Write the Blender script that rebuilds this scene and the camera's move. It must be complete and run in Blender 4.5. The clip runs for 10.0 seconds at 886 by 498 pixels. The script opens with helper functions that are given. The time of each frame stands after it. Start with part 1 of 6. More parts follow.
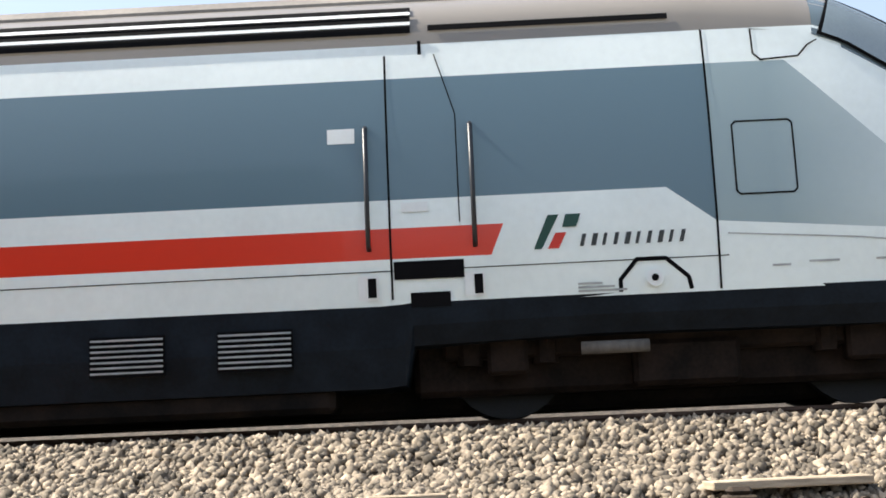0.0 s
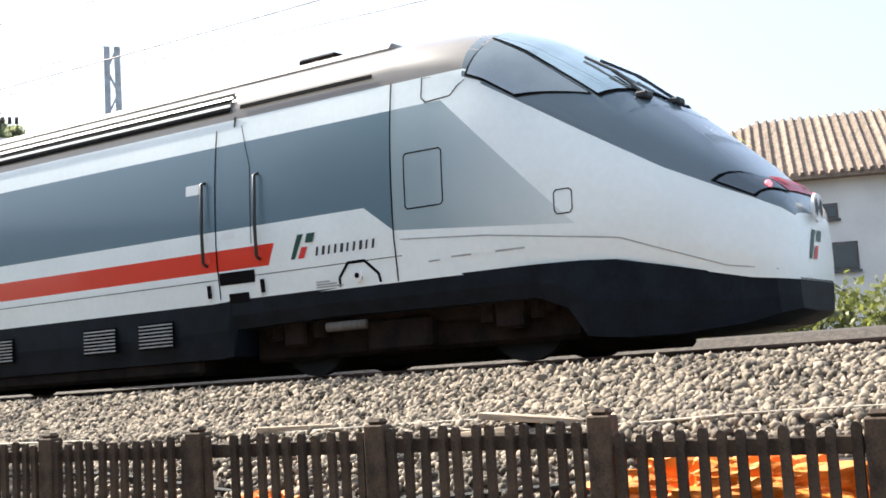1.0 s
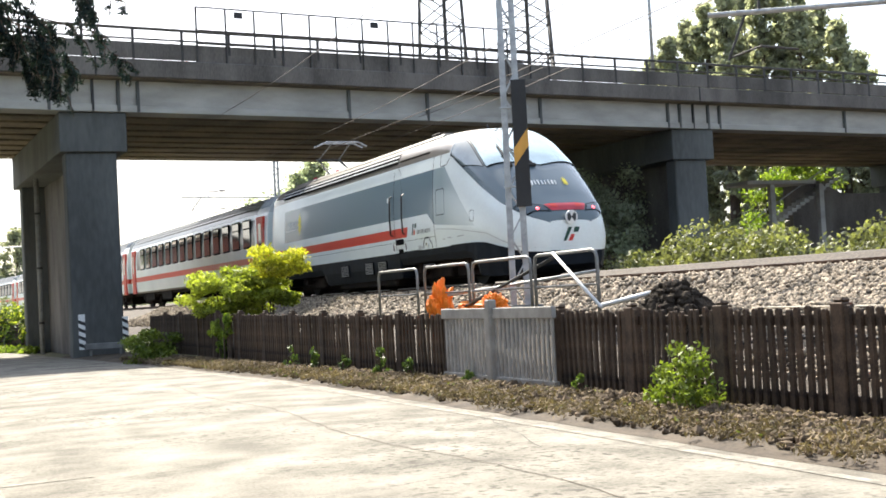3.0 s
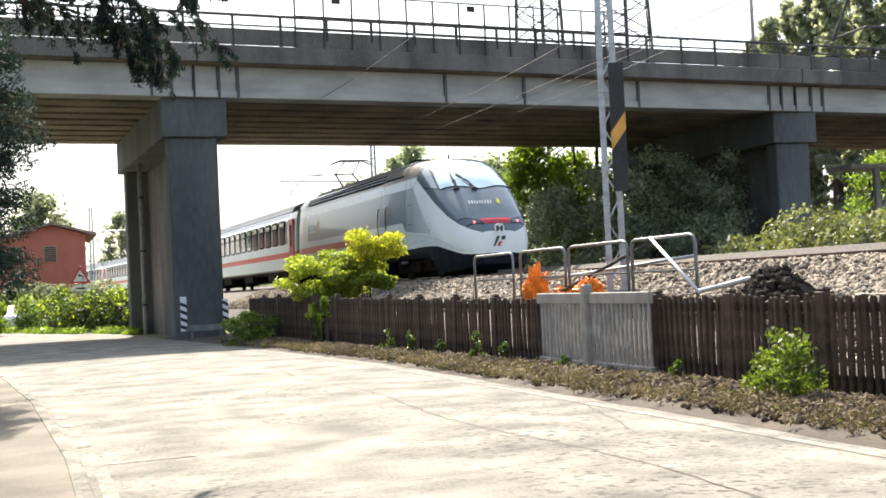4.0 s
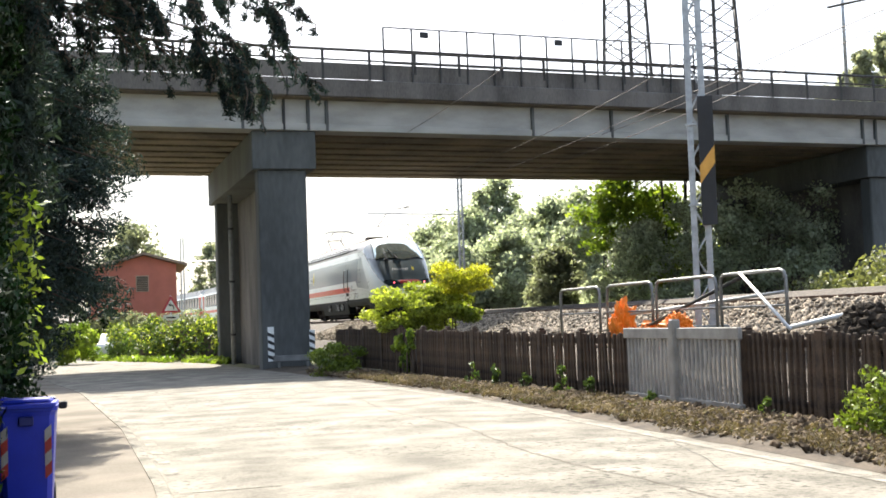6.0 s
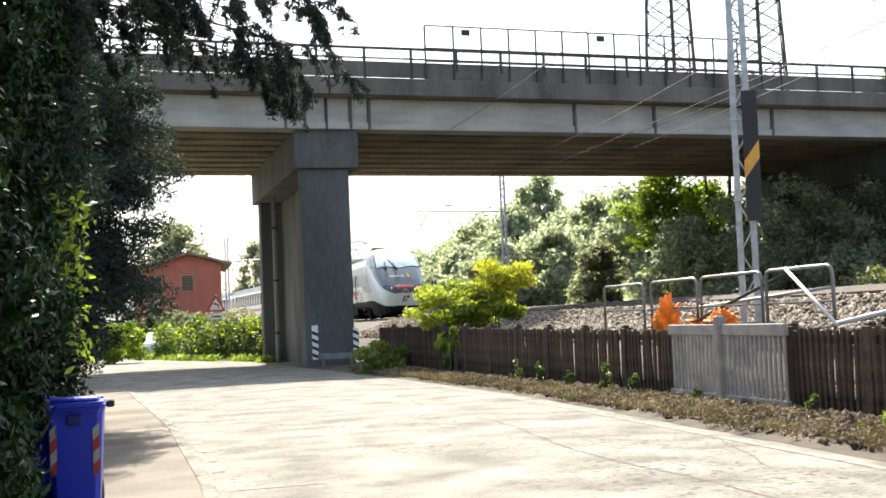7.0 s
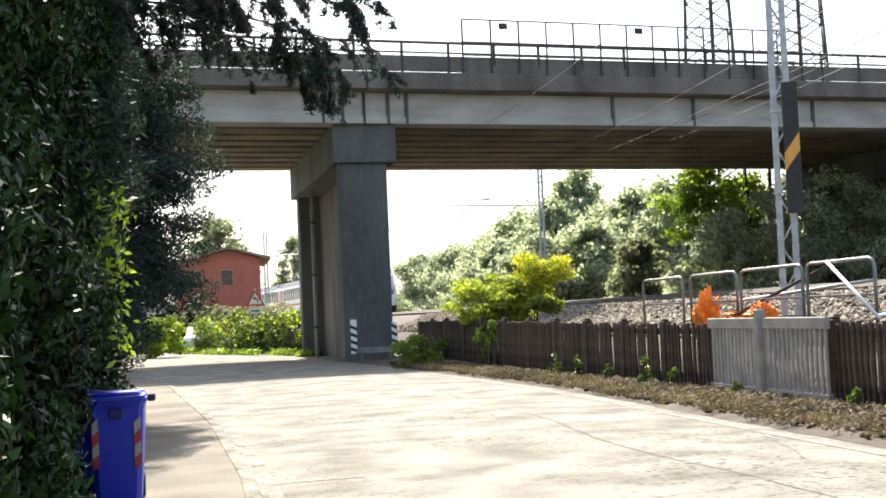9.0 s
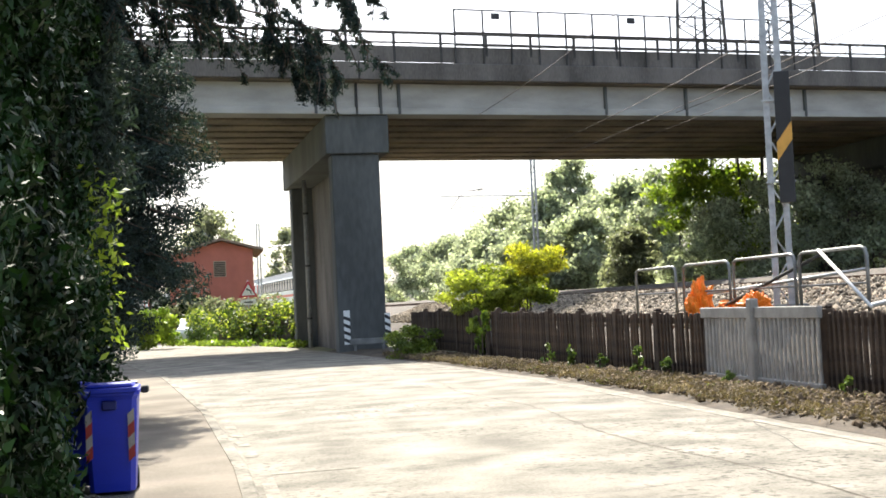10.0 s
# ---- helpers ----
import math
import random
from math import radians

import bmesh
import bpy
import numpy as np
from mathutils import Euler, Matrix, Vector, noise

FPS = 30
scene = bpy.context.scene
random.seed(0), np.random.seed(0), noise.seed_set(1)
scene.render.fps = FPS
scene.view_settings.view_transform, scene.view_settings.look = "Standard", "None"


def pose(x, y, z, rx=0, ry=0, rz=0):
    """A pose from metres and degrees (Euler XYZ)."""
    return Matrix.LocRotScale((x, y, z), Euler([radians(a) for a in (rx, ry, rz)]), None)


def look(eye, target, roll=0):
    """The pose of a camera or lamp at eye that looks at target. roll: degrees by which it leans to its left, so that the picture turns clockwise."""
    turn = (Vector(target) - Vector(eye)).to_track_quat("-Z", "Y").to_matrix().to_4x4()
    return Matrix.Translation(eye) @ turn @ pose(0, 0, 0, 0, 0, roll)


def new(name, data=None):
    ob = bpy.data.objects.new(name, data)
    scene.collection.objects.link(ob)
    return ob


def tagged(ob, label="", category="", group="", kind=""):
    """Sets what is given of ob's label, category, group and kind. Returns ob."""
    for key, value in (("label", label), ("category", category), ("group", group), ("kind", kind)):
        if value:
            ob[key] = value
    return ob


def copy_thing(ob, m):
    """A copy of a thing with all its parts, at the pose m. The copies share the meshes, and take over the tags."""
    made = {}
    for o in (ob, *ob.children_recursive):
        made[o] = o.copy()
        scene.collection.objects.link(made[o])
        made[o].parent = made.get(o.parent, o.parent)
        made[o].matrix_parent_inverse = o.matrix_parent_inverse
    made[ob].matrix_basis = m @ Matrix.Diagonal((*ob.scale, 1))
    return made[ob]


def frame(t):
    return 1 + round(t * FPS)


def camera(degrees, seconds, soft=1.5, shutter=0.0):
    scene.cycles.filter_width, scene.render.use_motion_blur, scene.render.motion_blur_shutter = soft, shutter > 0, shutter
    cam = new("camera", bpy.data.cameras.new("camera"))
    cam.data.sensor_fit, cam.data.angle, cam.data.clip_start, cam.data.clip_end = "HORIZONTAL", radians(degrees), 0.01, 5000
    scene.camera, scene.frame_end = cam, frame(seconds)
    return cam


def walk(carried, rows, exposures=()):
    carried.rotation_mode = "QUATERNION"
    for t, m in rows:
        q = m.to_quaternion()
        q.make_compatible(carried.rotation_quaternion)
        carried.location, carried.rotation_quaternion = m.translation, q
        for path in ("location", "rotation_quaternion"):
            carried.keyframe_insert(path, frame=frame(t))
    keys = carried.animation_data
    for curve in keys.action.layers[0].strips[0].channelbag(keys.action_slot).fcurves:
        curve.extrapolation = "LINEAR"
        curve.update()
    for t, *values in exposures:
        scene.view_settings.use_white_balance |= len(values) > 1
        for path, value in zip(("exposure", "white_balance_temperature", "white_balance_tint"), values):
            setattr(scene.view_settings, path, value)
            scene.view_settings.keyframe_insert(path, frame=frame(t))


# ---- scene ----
from mathutils import geometry

EYE = (0.0, 0.0, 1.5)


def heading(yaw, pitch, roll, step=0.0):
    """Camera pose at the standing place: yaw clockwise from +Y, pitch up, lean; step: metres towards the track."""
    a, b = radians(yaw), radians(pitch)
    d = Vector((math.sin(a) * math.cos(b), math.cos(a) * math.cos(b), math.sin(b)))
    eye = Vector(EYE) + Vector((step, 0, 0))
    return look(eye, eye + d * 10, roll)


cam = camera(38.49, 10.0, soft=1.7)
# arm's reach towards the train as the pan begins
STEP = {0.0: 0.72, 0.2: 0.4, 0.4: 0.08}
walk(cam, [(t, heading(a, b, c, STEP.get(t, 0.0))) for t, a, b, c in (
    (0.0, 91.19, 8.89, -2.54), (0.2, 85.28, 8.55, -2.56), (0.4, 78.2, 8.45, -2.62), (0.5, 74.39, 8.28, -2.65),
    (1.0, 57.24, 6.19, -3.40), (1.2, 51.43, 6.00, -3.48), (1.5, 42.42, 5.10, -3.63), (1.6, 40.00, 4.75, -3.72),
    (2.0, 32.07, 3.58, -3.86), (2.5, 25.50, 2.48, -3.42), (2.7, 24.13, 2.36, -3.20), (3.8, 18.87, 1.52, -2.83),
    (4.0, 18.12, 1.60, -2.70), (4.5, 17.32, 1.54, -2.45), (5.0, 16.11, 2.81, -2.50), (5.5, 15.25, 3.16, -2.16),
    (7.0, 12.36, 3.21, -2.34), (7.5, 11.80, 3.04, -2.36), (8.0, 11.20, 3.14, -2.44), (8.5, 10.56, 3.23, -2.44),
    (9.0, 10.63, 3.01, -2.44), (9.5, 10.69, 2.69, -2.50), (10.0, 10.93, 2.57, -2.67))],
    exposures=[(0.0, 1.2, 6050, 9), (0.6, 1.38, 6000, 9), (1.5, 1.44, 6000, 9), (2.5, 1.48, 6150, 9), (10.0, 1.48, 6150, 9)])

# daylight: hazy high sun ahead of the camera, beyond the bridge
SUN_EL, SUN_AZ = radians(46), radians(3)
world = bpy.data.worlds.new("sky")
scene.world = world
world.use_nodes = True
wn = world.node_tree
sky = wn.nodes.new("ShaderNodeTexSky")
sky.sky_type, sky.sun_disc = "NISHITA", False
sky.sun_elevation, sky.sun_rotation = SUN_EL, SUN_AZ
sky.dust_density, sky.air_density, sky.ozone_density = 4.0, 1.0, 1.0
wn.nodes["Background"].inputs[1].default_value = 0.07
wn.links.new(sky.outputs[0], wn.nodes["Background"].inputs[0])
# bright summer haze over the whole sky
haze = wn.nodes.new("ShaderNodeBackground")
haze.inputs[0].default_value, haze.inputs[1].default_value = (0.9, 0.965, 1.04, 1), 0.2
both = wn.nodes.new("ShaderNodeAddShader")
wn.links.new(wn.nodes["Background"].outputs[0], both.inputs[0])
wn.links.new(haze.outputs[0], both.inputs[1])
wn.links.new(both.outputs[0], wn.nodes["World Output"].inputs[0])
sun_data = bpy.data.lights.new("sun", "SUN")
sun_data.energy, sun_data.angle, sun_data.color = 5.0, radians(0.6), (1.0, 0.9, 0.74)
sun = new("sun", sun_data)
to_sun = Vector((math.sin(SUN_AZ) * math.cos(SUN_EL), math.cos(SUN_AZ) * math.cos(SUN_EL), math.sin(SUN_EL)))
sun.matrix_world = look(to_sun * 100, (0, 0, 0))
# ---- materials ----
def mat(name, color, rough=0.7, metal=0.0, vary=0.25, scale=3.0, fine=60.0, bump=0.15, island=0.0, coat=0.0, spec=0.5, streak=0.0, tint=None, obj=0.0):
    """Procedural surface: two scales of variation in colour, fine bump; island / obj: random value per piece."""
    m = bpy.data.materials.new(name)
    m.use_nodes = True
    t = m.node_tree
    n, l = t.nodes, t.links
    b = n["Principled BSDF"]
    b.inputs["Roughness"].default_value = rough
    b.inputs["Metallic"].default_value = metal
    b.inputs["Coat Weight"].default_value = coat
    b.inputs["Specular IOR Level"].default_value = spec
    tc = n.new("ShaderNodeTexCoord")
    mp = n.new("ShaderNodeMapping")
    l.new(tc.outputs["Object"], mp.inputs[0])
    if streak:
        mp.inputs["Scale"].default_value = (1, 1, streak)
    big = n.new("ShaderNodeTexNoise")
    big.inputs["Scale"].default_value, big.inputs["Detail"].default_value = scale, 6
    small = n.new("ShaderNodeTexNoise")
    small.inputs["Scale"].default_value, small.inputs["Detail"].default_value = fine, 3
    for k in (big, small):
        l.new(mp.outputs[0], k.inputs[0])
    ramp = n.new("ShaderNodeValToRGB")
    c = Vector(color)
    lo = c * (1 - vary)
    hi = Vector([min(1, v * (1 + vary)) for v in c]) if tint is None else Vector(tint)
    ramp.color_ramp.elements[0].position, ramp.color_ramp.elements[1].position = 0.37, 0.63
    ramp.color_ramp.elements[0].color, ramp.color_ramp.elements[1].color = (*lo, 1), (*hi, 1)
    mix = n.new("ShaderNodeMath")
    mix.operation = "MULTIPLY_ADD"
    mix.inputs[1].default_value = 0.3
    l.new(small.outputs[0], mix.inputs[0])
    off = n.new("ShaderNodeMath")
    off.operation = "MULTIPLY"
    off.inputs[1].default_value = 0.7
    l.new(big.outputs[0], off.inputs[0])
    l.new(off.outputs[0], mix.inputs[2])
    l.new(mix.outputs[0], ramp.inputs[0])
    out = ramp.outputs[0]
    for amount, kind, sock in ((island, "ShaderNodeNewGeometry", "Random Per Island"), (obj, "ShaderNodeObjectInfo", "Random")):
        if amount:
            g = n.new(kind)
            r = n.new("ShaderNodeMapRange")
            r.inputs["To Min"].default_value, r.inputs["To Max"].default_value = 1 - amount, 1 + amount
            l.new(g.outputs[sock], r.inputs[0])
            v = n.new("ShaderNodeVectorMath")
            v.operation = "SCALE"
            l.new(out, v.inputs[0])
            l.new(r.outputs[0], v.inputs["Scale"])
            out = v.outputs[0]
    l.new(out, b.inputs["Base Color"])
    if bump:
        bp = n.new("ShaderNodeBump")
        bp.inputs["Strength"].default_value, bp.inputs["Distance"].default_value = bump, 0.02
        l.new(mix.outputs[0], bp.inputs["Height"])
        l.new(bp.outputs[0], b.inputs["Normal"])
    return m


def leafmat(name, dark, light, trans=0.35, rough=0.55, spec=0.4, through_tint=(1.5, 1.6, 0.7)):
    """Leaves: colour per leaf, some light shines through."""
    m = mat(name, dark, rough, vary=0.3, scale=0.8, fine=9, bump=0, island=0.45, tint=light, spec=spec)
    t = m.node_tree
    b = t.nodes["Principled BSDF"]
    tr = t.nodes.new("ShaderNodeBsdfTranslucent")
    mx = t.nodes.new("ShaderNodeMixShader")
    mx.inputs[0].default_value = trans
    src = b.inputs["Base Color"].links[0].from_socket
    br = t.nodes.new("ShaderNodeVectorMath")
    br.operation = "MULTIPLY"
    br.inputs[1].default_value = through_tint
    t.links.new(src, br.inputs[0])
    t.links.new(br.outputs[0], tr.inputs[0])
    t.links.new(b.outputs[0], mx.inputs[1])
    t.links.new(tr.outputs[0], mx.inputs[2])
    t.links.new(mx.outputs[0], t.nodes["Material Output"].inputs[0])
    return m


def glassmat(name, color=(0.02, 0.03, 0.035), rough=0.06, ior=1.6):
    m = mat(name, color, rough, vary=0.1, bump=0, spec=0.6)
    m.node_tree.nodes["Principled BSDF"].inputs["IOR"].default_value = ior
    return m


def glow(name, color, strength):
    m = bpy.data.materials.new(name)
    m.use_nodes = True
    b = m.node_tree.nodes["Principled BSDF"]
    b.inputs["Base Color"].default_value = (*color, 1)
    b.inputs["Emission Color"].default_value = (*color, 1)
    b.inputs["Emission Strength"].default_value = strength
    return m


class Zones:
    """Node arithmetic on a thing's own length (y) and height (z), for paint lines."""

    def __init__(self, m):
        self.t = m.node_tree
        tc = self.t.nodes.new("ShaderNodeTexCoord")
        sp = self.t.nodes.new("ShaderNodeSeparateXYZ")
        self.t.links.new(tc.outputs["Object"], sp.inputs[0])
        self.x, self.y, self.z = sp.outputs

    def op(self, kind, a, b):
        k = self.t.nodes.new("ShaderNodeMath")
        k.operation = kind
        for s, v in zip(k.inputs, (a, b)):
            if isinstance(v, (int, float)):
                s.default_value = v
            else:
                self.t.links.new(v, s)
        return k.outputs[0]

    def half(self, a, b, c):
        """1 where a*y + b*z > c"""
        return self.op("GREATER_THAN", self.op("ADD", self.op("MULTIPLY", self.y, a), self.op("MULTIPLY", self.z, b)), c)

    def every(self, *masks):
        out = masks[0]
        for k in masks[1:]:
            out = self.op("MULTIPLY", out, k)
        return out

    def side(self, p, q):
        """1 on the left of the way from p to q, seen with y to the right and z up."""
        (y0, z0), (y1, z1) = p, q
        a, b = -(z1 - z0), (y1 - y0)
        return self.half(a, b, a * y0 + b * z0)

    def poly(self, *pts):
        return self.every(*[self.side(pts[i], pts[(i + 1) % len(pts)]) for i in range(len(pts))])

    def paint(self, base, layers):
        b = self.t.nodes["Principled BSDF"]
        out = b.inputs["Base Color"].links[0].from_socket
        for mask, color in layers:
            mx = self.t.nodes.new("ShaderNodeMix")
            mx.data_type = "RGBA"
            self.t.links.new(mask, mx.inputs[0])
            self.t.links.new(out, mx.inputs[6])
            mx.inputs[7].default_value = (*color, 1)
            out = mx.outputs[2]
        self.t.links.new(out, b.inputs["Base Color"])


M = {}
M["asphalt"] = mat("asphalt", (0.19, 0.175, 0.147), 0.85, vary=0.4, scale=1.1, fine=34, bump=0.6, tint=(0.285, 0.265, 0.225), spec=0.12)


def worn_speckle(m, dark, scale, patch_scale):
    """Dark open grain in patches where the surface has worn through."""
    n, l = m.node_tree.nodes, m.node_tree.links
    b = n["Principled BSDF"]
    src = b.inputs["Base Color"].links[0].from_socket
    tc = n.new("ShaderNodeTexCoord")
    masks = []
    for sc, det, lo, hi in ((scale, 5, 0.54, 0.64), (patch_scale, 3, 0.4, 0.6)):
        t = n.new("ShaderNodeTexNoise")
        t.inputs["Scale"].default_value, t.inputs["Detail"].default_value = sc, det
        l.new(tc.outputs["Object"], t.inputs[0])
        r = n.new("ShaderNodeMapRange")
        r.inputs["From Min"].default_value, r.inputs["From Max"].default_value = lo, hi
        l.new(t.outputs[0], r.inputs[0])
        masks.append(r.outputs[0])
    k = n.new("ShaderNodeMath")
    k.operation = "MULTIPLY"
    l.new(masks[0], k.inputs[0]), l.new(masks[1], k.inputs[1])
    mx = n.new("ShaderNodeMix")
    mx.data_type = "RGBA"
    mx.inputs[7].default_value = (*dark, 1)
    l.new(k.outputs[0], mx.inputs[0]), l.new(src, mx.inputs[6]), l.new(mx.outputs[2], b.inputs["Base Color"])


worn_speckle(M["asphalt"], (0.075, 0.07, 0.058), 11.0, 0.3)
M["paving"] = mat("paving", (0.185, 0.163, 0.135), 0.9, vary=0.28, scale=0.8, fine=40, bump=0.3, spec=0.12)
M["paint_white"] = mat("worn_white_paint", (0.225, 0.208, 0.175), 0.9, vary=0.35, scale=5, tint=(0.33, 0.31, 0.27), spec=0.12)
M["earth"] = mat("earth", (0.05, 0.037, 0.025), 0.95, vary=0.4, scale=1.2, fine=25, bump=0.6, tint=(0.1, 0.076, 0.052))
M["soil"] = mat("dark_soil", (0.03, 0.024, 0.019), 0.95, vary=0.4, scale=6, fine=40, bump=0.6, island=0.4, tint=(0.065, 0.052, 0.04), spec=0.1)
M["field"] = mat("field", (0.09, 0.11, 0.04), 0.95, vary=0.35, scale=0.15, fine=5, bump=0.5, tint=(0.2, 0.19, 0.09))
# bed beneath the loose stones, darkened to hold the shade of their gaps
M["ballast"] = mat("ballast", (0.06, 0.047, 0.036), 0.9, vary=0.5, scale=14, fine=60, bump=1.0)
M["stone"] = mat("crushed_stone", (0.212, 0.173, 0.128), 0.85, vary=0.3, scale=8, fine=90, bump=0.3, island=0.75)
M["sleeper"] = mat("sleeper_concrete", (0.22, 0.2, 0.18), 0.9, vary=0.25)
M["rail"] = mat("rail_steel", (0.11, 0.065, 0.045), 0.6, metal=0.4, vary=0.3)
M["railtop"] = mat("rail_running_surface", (0.34, 0.31, 0.28), 0.4, metal=1.0, vary=0.1)
M["fence"] = mat("weathered_brown_concrete", (0.036, 0.024, 0.0155), 0.9, vary=0.5, scale=5, fine=45, bump=0.6, obj=0.3, tint=(0.084, 0.054, 0.034))
M["fence_new"] = mat("grey_concrete_panel", (0.29, 0.28, 0.26), 0.9, vary=0.2, scale=5, bump=0.3)
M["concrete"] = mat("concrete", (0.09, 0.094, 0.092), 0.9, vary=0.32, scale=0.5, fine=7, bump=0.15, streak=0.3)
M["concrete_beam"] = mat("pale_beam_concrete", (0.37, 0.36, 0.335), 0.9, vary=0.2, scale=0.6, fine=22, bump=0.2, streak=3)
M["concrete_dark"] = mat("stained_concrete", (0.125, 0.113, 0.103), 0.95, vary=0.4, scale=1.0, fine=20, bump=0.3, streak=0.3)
# darker copy of the beam concrete: shade under the deck is in the colour
M["soffit"] = mat("shade_toned_soffit", (0.16, 0.135, 0.105), 0.95, vary=0.35, scale=0.5, fine=9, bump=0.2, tint=(0.25, 0.2, 0.14))
M["iron"] = mat("dark_painted_steel", (0.055, 0.052, 0.05), 0.6, metal=0.3, vary=0.3)
M["galv"] = mat("galvanised_steel", (0.40, 0.41, 0.42), 0.5, metal=0.6, vary=0.2, scale=8)
M["tube_grey"] = mat("weathered_grey_tube", (0.2, 0.2, 0.195), 0.5, metal=0.4, vary=0.25)
M["wire"] = mat("overhead_wire", (0.12, 0.1, 0.09), 0.5, metal=0.6, vary=0.2, bump=0)
M["black"] = mat("black_board", (0.02, 0.02, 0.022), 0.6, vary=0.3)
M["amber"] = mat("amber_paint", (0.62, 0.33, 0.06), 0.6, vary=0.2)
M["white"] = mat("white_paint", (0.75, 0.75, 0.74), 0.5, vary=0.08)
M["orange"] = mat("orange_plastic", (0.9, 0.24, 0.015), 0.6, vary=0.2, scale=8, bump=0.4)
M["timber"] = mat("weathered_plank", (0.40, 0.32, 0.23), 0.85, vary=0.3, scale=4, fine=60, bump=0.4, streak=8)
M["bin"] = mat("blue_plastic", (0.012, 0.03, 0.42), 0.4, vary=0.12, scale=3, fine=80, bump=0.05)
M["bin_dark"] = mat("dark_blue_plastic", (0.006, 0.012, 0.12), 0.45, vary=0.1)
M["rubber"] = mat("black_rubber", (0.02, 0.02, 0.02), 0.8, vary=0.2)
M["red"] = mat("red_reflector", (0.28, 0.025, 0.02), 0.4, vary=0.1)
M["redwall"] = mat("red_render_wall", (0.50, 0.17, 0.12), 0.9, vary=0.12, scale=1.0, fine=20, bump=0.1)
M["whitewall"] = mat("white_render_wall", (0.70, 0.68, 0.64), 0.9, vary=0.08, scale=0.8, fine=20, bump=0.1)
M["rooftile"] = mat("clay_roof_tile", (0.25, 0.19, 0.145), 0.9, vary=0.35, scale=4, fine=20, bump=0.3, obj=0.2, island=0.2)
M["bark"] = mat("bark", (0.08, 0.06, 0.045), 0.95, vary=0.35, scale=6, fine=40, bump=0.8, streak=0.3)
M["leaf"] = leafmat("leaf", (0.05, 0.085, 0.025), (0.11, 0.16, 0.04))
M["leaf_yellow"] = leafmat("yellow_leaf", (0.36, 0.37, 0.04), (0.58, 0.54, 0.07), 0.5)
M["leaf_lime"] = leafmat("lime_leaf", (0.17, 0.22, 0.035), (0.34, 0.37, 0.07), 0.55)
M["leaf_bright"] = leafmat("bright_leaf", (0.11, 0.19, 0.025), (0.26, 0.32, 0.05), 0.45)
M["leaf_nettle"] = leafmat("nettle_leaf", (0.06, 0.11, 0.015), (0.2, 0.25, 0.04), 0.35)
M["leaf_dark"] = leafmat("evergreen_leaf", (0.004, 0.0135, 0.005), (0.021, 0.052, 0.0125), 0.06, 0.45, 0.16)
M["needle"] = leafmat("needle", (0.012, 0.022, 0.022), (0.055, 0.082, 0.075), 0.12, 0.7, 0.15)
# distant foliage: aerial haze is put into these two pale leaf colours
M["leaf_far"] = leafmat("haze_paled_leaf", (0.215, 0.235, 0.165), (0.29, 0.305, 0.215), 0.55, through_tint=(1.25, 1.3, 0.85))
M["leaf_hazy"] = leafmat("haze_tinted_leaf", (0.34, 0.375, 0.285), (0.46, 0.495, 0.375), 0.62, through_tint=(1.22, 1.27, 0.9), spec=0.2)
M["grass_dry"] = leafmat("dry_grass", (0.105, 0.08, 0.05), (0.29, 0.225, 0.145), 0.12, 0.9)
M["clod"] = mat("dry_buff_clod", (0.135, 0.103, 0.071), 0.95, vary=0.4, scale=6, fine=50, bump=0.7, island=0.55, spec=0.1)
# poplar leaves greyed and lightened so the colour carries the haze
M["leaf_poplar"] = leafmat("haze_greyed_poplar_leaf", (0.35, 0.37, 0.275), (0.46, 0.475, 0.35), 0.62, through_tint=(1.2, 1.22, 0.88))
M["leaf_bramble"] = leafmat("pale_bramble_leaf", (0.13, 0.143, 0.065), (0.235, 0.238, 0.12), 0.35)
M["buff"] = mat("dirty_buff_pipe", (0.38, 0.33, 0.26), 0.7, vary=0.3)
M["grass"] = leafmat("grass_blade", (0.09, 0.12, 0.03), (0.18, 0.2, 0.06), 0.35, 0.8)
M["glass"] = glassmat("tinted_glass")
M["glass_cab"] = glassmat("cab_glass", (0.12, 0.15, 0.155), 0.05, 2.4)
M["glass_front"] = glassmat("windscreen_glass", (0.5, 0.6, 0.61), 0.03, 1.6)
M["glass_front"].node_tree.nodes["Principled BSDF"].inputs["Metallic"].default_value = 0.8
M["chassis"] = mat("grimy_underframe", (0.008, 0.0075, 0.0075), 0.8, vary=0.4, scale=3, fine=30, bump=0.5, tint=(0.02, 0.014, 0.011), spec=0.12)
M["bogie"] = mat("brake_dust_brown_steel", (0.009, 0.0065, 0.005), 0.8, vary=0.45, scale=3, fine=30, bump=0.5, tint=(0.024, 0.015, 0.011), spec=0.15)
M["wheel"] = mat("wheel_steel", (0.009, 0.0075, 0.007), 0.75, metal=0.1, vary=0.3)


# ---- geometry helpers ----
def link(name, verts, faces, material, parent=None, smooth=False, label=""):
    me = bpy.data.meshes.new(name)
    me.from_pydata([tuple(v) for v in verts], [], [tuple(f) for f in faces])
    me.materials.append(material)
    if smooth:
        me.polygons.foreach_set("use_smooth", [True] * len(me.polygons))
    me.update()
    ob = new(name, me)
    if parent is not None:
        ob.parent = parent
    if label:
        tagged(ob, label)
    return ob


def part(name, bm, material, parent=None, label="", smooth=False):
    me = bpy.data.meshes.new(name)
    bmesh.ops.recalc_face_normals(bm, faces=bm.faces)
    bm.to_mesh(me)
    bm.free()
    me.materials.append(material)
    if smooth:
        me.polygons.foreach_set("use_smooth", [True] * len(me.polygons))
    ob = new(name, me)
    if parent is not None:
        ob.parent = parent
    if label:
        tagged(ob, label)
    return ob


